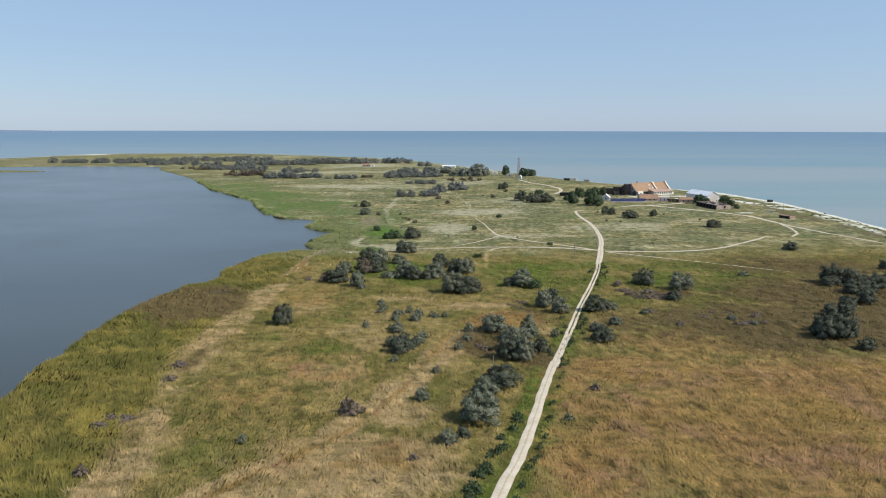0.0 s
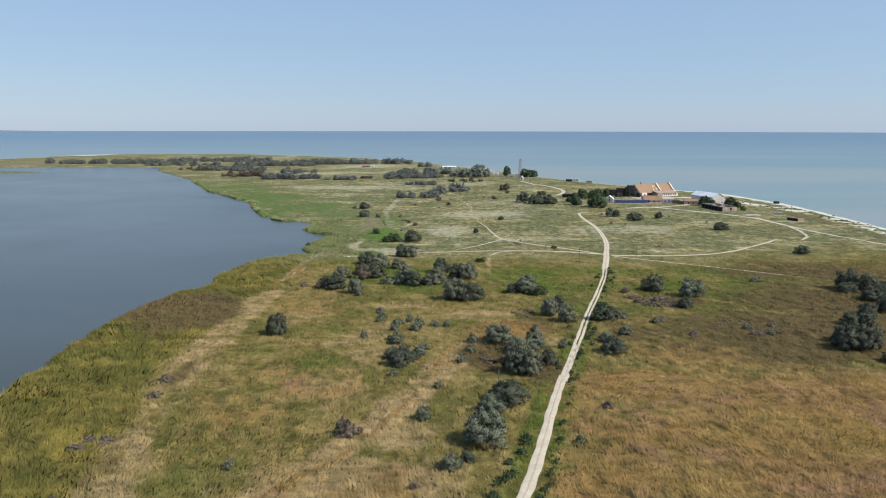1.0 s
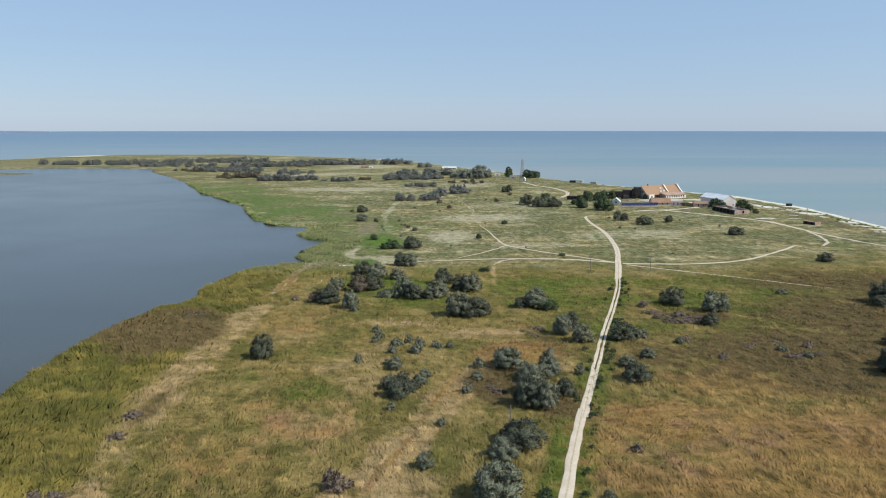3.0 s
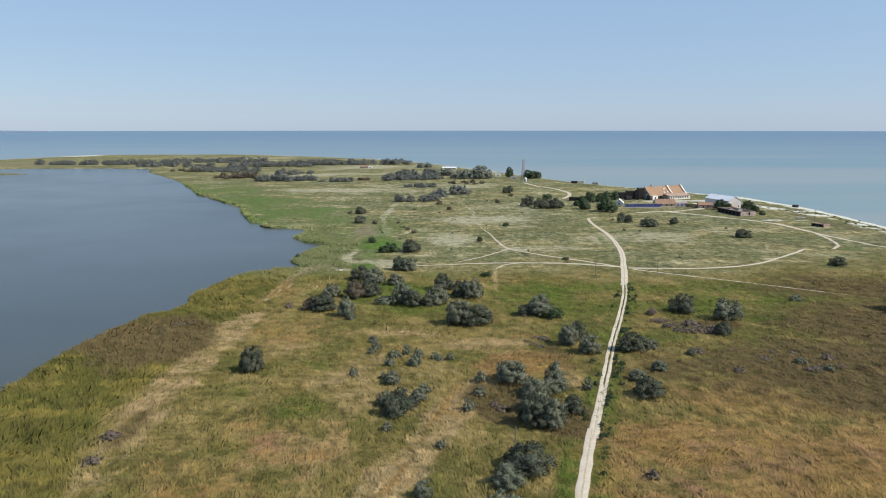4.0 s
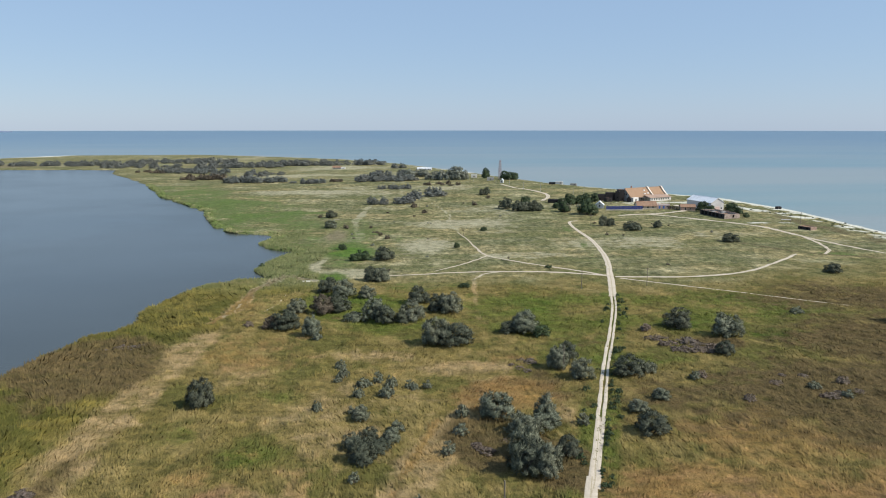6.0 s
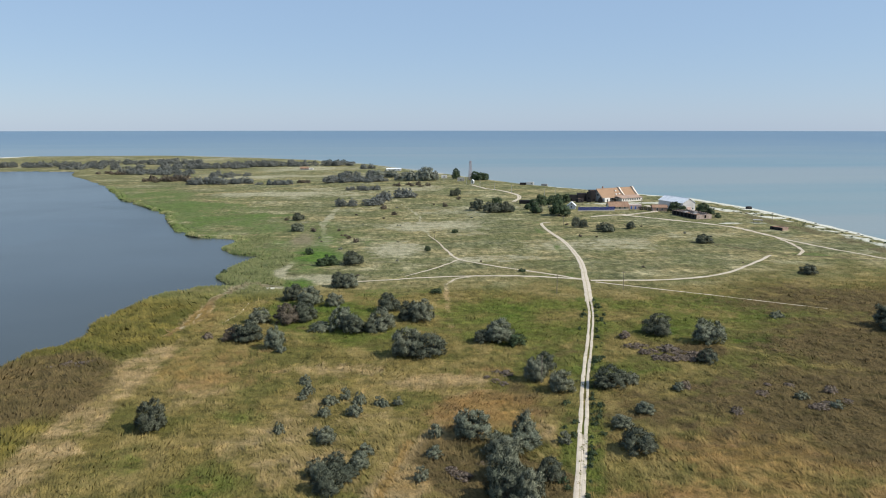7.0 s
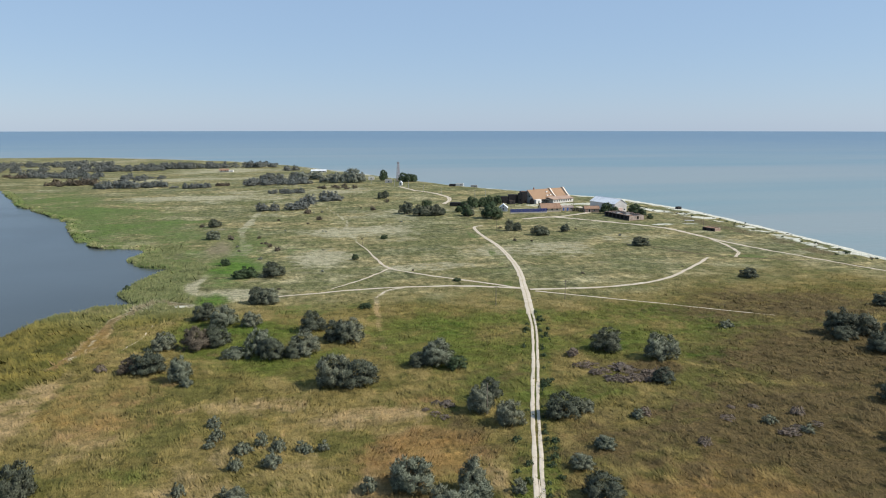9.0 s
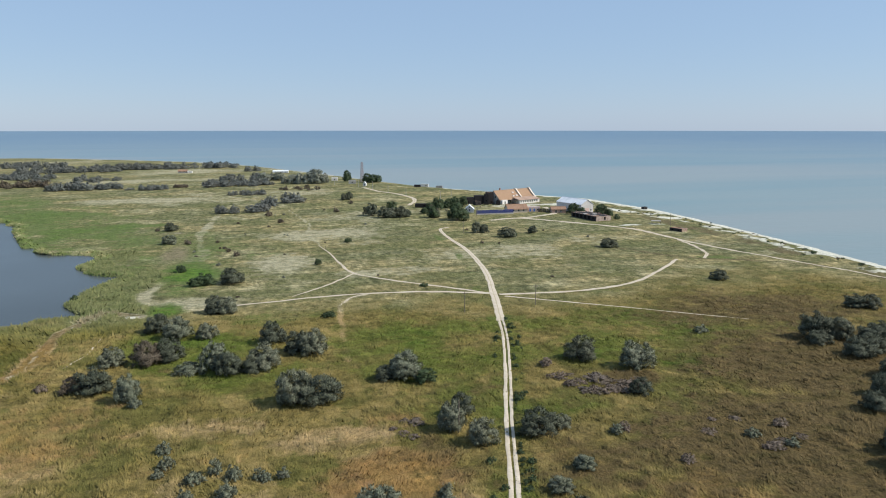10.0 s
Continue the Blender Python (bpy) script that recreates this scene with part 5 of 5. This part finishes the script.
def board_fence(name, x0, y0, x1, y1, tall, tone, label, base=0.0, step=2.4):
    a, b = Vector((x0, y0)), Vector((x1, y1))
    f = thing(name, x0, y0, math.degrees(math.atan2(y1 - y0, x1 - x0)), label, "fence")
    n = max(1, round((b - a).length / step))
    w = (b - a).length / n
    for i in range(n):
        bm = bmesh.new()
        m = 6
        for k in range(m):
            add_box(bm, i * w + 0.06 + (w - 0.12) * k / m, i * w + 0.06 + (w - 0.12) * (k + 0.82) / m, -0.03 - 0.03 * (k % 2), 0.03, base, tall)
        part("panel", bm, M[tone], f)
        box("post", (i * w - 0.05, i * w + 0.05, -0.02, 0.1, -0.3, tall + 0.05), M[tone if tone == "blue" else "steel"], f)
    if base:
        box("plinth", (0, n * w, -0.12, 0.12, -0.3, base), M["concrete"], f, "pale concrete plinth")


def pole(x, y, tall, label="grey wooden utility pole with a crossarm", arm=True, group="utility poles"):
    p = thing("utility_pole", x, y, plant_rnd.uniform(-30, 30), label, "pole", group, 0.0)
    bm = bmesh.new()
    tube(bm, (0, 0, -0.5), (0, 0, tall), 0.19 if y > 600 else 0.12, 0.09, 8)
    part("post", bm, M["concrete" if y > 600 else "wood"], p)
    if arm:
        box("crossarm", (-0.8, 0.8, -0.06, 0.06, tall - 0.7, tall - 0.56), M["wood"], p)
        for ix in (-0.7, 0.0, 0.7):
            bm = bmesh.new()
            tube(bm, (ix, 0, tall - 0.56), (ix, 0, tall - 0.36), 0.05, 0.035, 6)
            part("insulator", bm, M["white"], p)


def lattice_tower(x, y, tall):
    t = thing("lattice_mast", x, y, 20, "tall grey steel lattice mast", "tower")
    w0, w1 = 1.5, 0.75
    corner = lambda i, f: Vector((((i in (1, 2)) * 2 - 1) * (w0 + (w1 - w0) * f), ((i in (2, 3)) * 2 - 1) * (w0 + (w1 - w0) * f), tall * f))
    for i in range(4):
        bm = bmesh.new()
        tube(bm, corner(i, 0) - Vector((0, 0, 0.3)), corner(i, 1), 0.17, 0.12, 5)
        part("leg", bm, M["steel"], t)
    n = 8
    for k in range(n):
        for i in range(4):
            bm = bmesh.new()
            a, b = k / n, (k + 1) / n
            tube(bm, corner(i, a), corner((i + 1) % 4, b), 0.10, 0.10, 4)
            tube(bm, corner((i + 1) % 4, a), corner(i, b), 0.10, 0.10, 4)
            part("brace", bm, M["steel"], t)
    box("platform", (-1.0, 1.0, -1.0, 1.0, tall - 0.1, tall + 0.1), M["steel"], t)
    bm = bmesh.new()
    tube(bm, (0, 0, tall), (0, 0, tall + 1.6), 0.09, 0.05, 6)
    part("antenna", bm, M["steel"], t)


main_house()
barn()
gable_house("outbuilding", 181, 550, -3, 13.5, 8, 2.6, 5.5, "cream", "brown_roof", "low cream outbuilding with a brown gable roof", windows=((-3, 1.0, 1.1, 1.1), (0.5, 1.0, 1.1, 1.1), (4, 1.0, 1.1, 1.1)), over=0.5)
gable_house("cottage", 150, 556, 72, 7, 5.6, 2.5, 4.8, "grey_plaster", "metal", "small white cottage with a pointed gable", windows=((0, 1.0, 1.0, 1.1),), end_glass=((-1, 1.0, 1.0, 1.2), (-1, 3.2, 0.6, 0.7)))
kiosk = flat_house("kiosk", 194, 551, -14, 8.4, 5, 2.9, "pink", "white", "small pink flat-roofed building with white roof and blue doors", category="house")
for dx in (-2.6, 0.2):
    opening(kiosk, "door", dx, 0.1, 1.2, 2.1, -2.5, "white", "blue_door")
opening(kiosk, "window", 2.6, 1.0, 1.2, 1.0, -2.5)
gable_house("brick_shed", 207.5, 541, -14, 9.5, 6.5, 2.7, 4.2, "pale_brick", "brown_roof", "small brick shed with a brown sheet roof", windows=((1.5, 1.0, 1.0, 1.0),), door=(-1.8, 1.0, "dark"), category="shed")
board_fence("yard_fence", 195, 545, 202.6, 542, 2.5, "dark", "dark weathered board fence beside the brick shed")
board_fence("yard_fence", 150, 541, 176, 541.5, 2.9, "blue", "bright blue sheet fence on a pale plinth", base=0.7)
# brick front coloured near-black for its deep shade, dark openings added to deepen it
ruin = flat_house("brick_ruin", 214.5, 506.5, 278, 27, 11, 2.5, "pale_brick", "dark", "long flat-roofed brick building with deep shade painted on its front", front="dark",
           windows=(("front", -10.5, 0.3, 2.6, 2.2), ("front", -6.5, 0.3, 2.6, 2.2), ("front", -2.2, 0.3, 2.6, 2.2), ("front", 2, 0.3, 2.6, 2.2), ("front", 6.2, 0.3, 2.6, 2.2), ("front", 10.5, 0.9, 1.3, 1.2), ("end", 1.0, 0.6, 1.3, 1.8)))
ruin_rnd = random.Random(12)
for i in range(11):
    wx = -12.6 + i * 2.3 + ruin_rnd.uniform(-0.5, 0.5)
    for wy in (-5.35, 5.35):
        box("broken_wall_top", (wx - ruin_rnd.uniform(0.4, 1.0), wx + ruin_rnd.uniform(0.4, 1.0), wy - 0.14, wy + 0.14, 2.72, 2.72 + ruin_rnd.uniform(0.15, 0.75)), M["pale_brick"], ruin)
for i in range(6):
    wx, wy = ruin_rnd.uniform(-11, 11), ruin_rnd.uniform(-3.5, 3.5)
    prism("fallen_slab", [(wy - 1.1, 2.5), (wy + 1.0, 2.5), (wy + 0.9, 2.5 + ruin_rnd.uniform(0.2, 0.6)), (wy - 1.0, 2.62)], wx - 1.2, wx + 1.2, M["concrete" if i % 2 else "brown_roof"], ruin)
# front wall's shade is in its colour here too
flat_house("brick_hut", 236, 443, 290, 8, 5, 1.5, "brick", "brown_roof", "low brick hut near the beach with its front painted as shaded", front="dark", windows=(("front", -2, 0.4, 1.2, 0.8), ("front", 2, 0.4, 1.2, 0.8)))
flat_house("beach_hut", 275, 545, 20, 3.4, 2.6, 1.6, "dark", "dark", "small dark wooden hut on the beach sand", windows=(("front", 0, 0.6, 1.0, 0.7),))
flat_house("dark_shed", 172, 604, -10, 7, 6, 6.0, "dark", "dark", "dark weathered wooden shed behind the guest house", windows=(("front", -2, 1.0, 1.2, 1.2),), group="dark sheds")
flat_house("dark_shed", 179.5, 602, -5, 4.6, 6, 8.6, "dark", "brown_roof", "taller dark wooden shed beside the guest house", windows=(("front", 1, 1.0, 1.2, 1.2),), group="dark sheds")
flat_house("dark_shed", 164, 605, -10, 8, 5, 4.6, "dark", "dark", "low brick shed with a dark roof", windows=(("front", 0, 1.0, 1.2, 1.0),), group="dark sheds")
flat_house("dark_shed", 168, 596, 12, 4.5, 4, 2.8, "dark", "brown_roof", "small dark lean-to shed with a rusty roof", windows=(("front", 0.5, 0.9, 1.0, 1.0),), group="dark sheds")
flat_house("dark_shed", 175.5, 597, -18, 3.4, 3.6, 7.6, "dark", "dark", "narrow dark wooden water-tower shed", windows=(("front", 0, 2.6, 1.0, 1.2),), group="dark sheds")
flat_house("dark_shed", 158.5, 603, 6, 4.2, 4, 2.5, "dark", "brown_roof", "small dark shed behind leafy trees", windows=(("front", 0, 0.9, 1.0, 0.9),), group="dark sheds")
gable_house("boat_shed", 184, 595, 70, 6, 3.2, 2.4, 4.2, "dark", "dark", "steep dark boarded shed beside the white porch", over=0.2, category="shed", door=(0, 1.2, "dark"))
flat_house("dark_shed", 125, 590, -20, 9, 5, 2.4, "dark", "dark", "low dark shed beside leafy trees", windows=(("front", 2, 0.9, 1.0, 0.9),), group="dark sheds")
gable_house("long_building", 47, 1026, -8, 19, 8, 2.4, 3.6, "white", "metal", "long low white building with a pale roof", windows=((-6, 1.0, 1.2, 1.0), (-2, 1.0, 1.2, 1.0), (2, 1.0, 1.2, 1.0), (6, 1.0, 1.2, 1.0)))
gable_house("farmstead", -72, 1062, -5, 11, 7, 2.4, 4.4, "concrete", "brown_roof", "lone grey farm building with a dark roof", windows=((-3, 1.0, 1.2, 1.0), (2, 1.0, 1.2, 1.0)))
flat_house("white_shed", -63, 1058, -5, 5, 4, 2.2, "white", "white", "small white shed beside the farm building", windows=(("front", 0, 1.0, 1.0, 0.8),))
flat_house("container", 165, 746, -20, 7, 3, 2.4, "white", "white", "white storage container near the shore", windows=(("front", 1.5, 1.0, 1.0, 0.8),), group="containers by the shore", category="container")
flat_house("container", 157, 741, -15, 6, 3, 1.9, "dark", "dark", "dark low container near the shore", windows=(("front", 1.5, 0.7, 0.8, 0.7),), group="containers by the shore", category="container")
flat_house("container", 178, 742, -20, 6, 3, 1.8, "concrete", "dark", "grey low container near the shore", windows=(("front", 1.0, 0.7, 0.8, 0.7),), group="containers by the shore", category="container")
flat_house("white_hut", 93, 842, -10, 6, 4, 3.0, "white", "metal", "white hut among trees", windows=(("front", 0, 1.0, 1.2, 1.0),), category="hut")
flat_house("white_hut", 104, 790, -10, 7, 4, 3.2, "concrete", "metal", "pale hut at the foot of the mast", windows=(("front", 0, 1.0, 1.2, 1.0),), category="hut")
chapel = gable_house("chapel", 111, 758, 70, 3.4, 2.8, 2.8, 4.2, "white", "metal", "tiny white chapel with a pointed roof", over=0.2, category="chapel", end_glass=((-1, 0.6, 0.8, 1.6),))
shelter = thing("beach_shelter", 241, 474, -25, "low open shelter with a pale flat roof", "shelter")
box("roof", (-2.7, 2.7, -1.6, 1.6, 1.55, 1.7), M["concrete"], shelter)
for sx in (-2.4, 2.4):
    for sy in (-1.3, 1.3):
        box("post", (sx - 0.07, sx + 0.07, sy - 0.07, sy + 0.07, -0.3, 1.55), M["wood"], shelter)
lattice_tower(116, 806, 19.5)
for px, py, ph in ((243, 462, 7.5), (86, 783, 8.5), (104, 751, 7), (113, 726, 7), (120, 690, 6.5), (131, 670, 6.5), (122, 549, 6.5), (147, 531, 6.5), (95, 306, 7), (70, 302, 7), (119, 467, 6.5), (199, 552, 7), (152, 640, 6.5), (165, 655, 6.5)):
    pole(px, py, ph)
for px, py, ph in ((20, 157, 4.5), (43.5, 218, 6.5), (41, 431, 1.8)):
    pole(px, py, ph, "thin leaning wooden post in the grass", False, "thin posts")
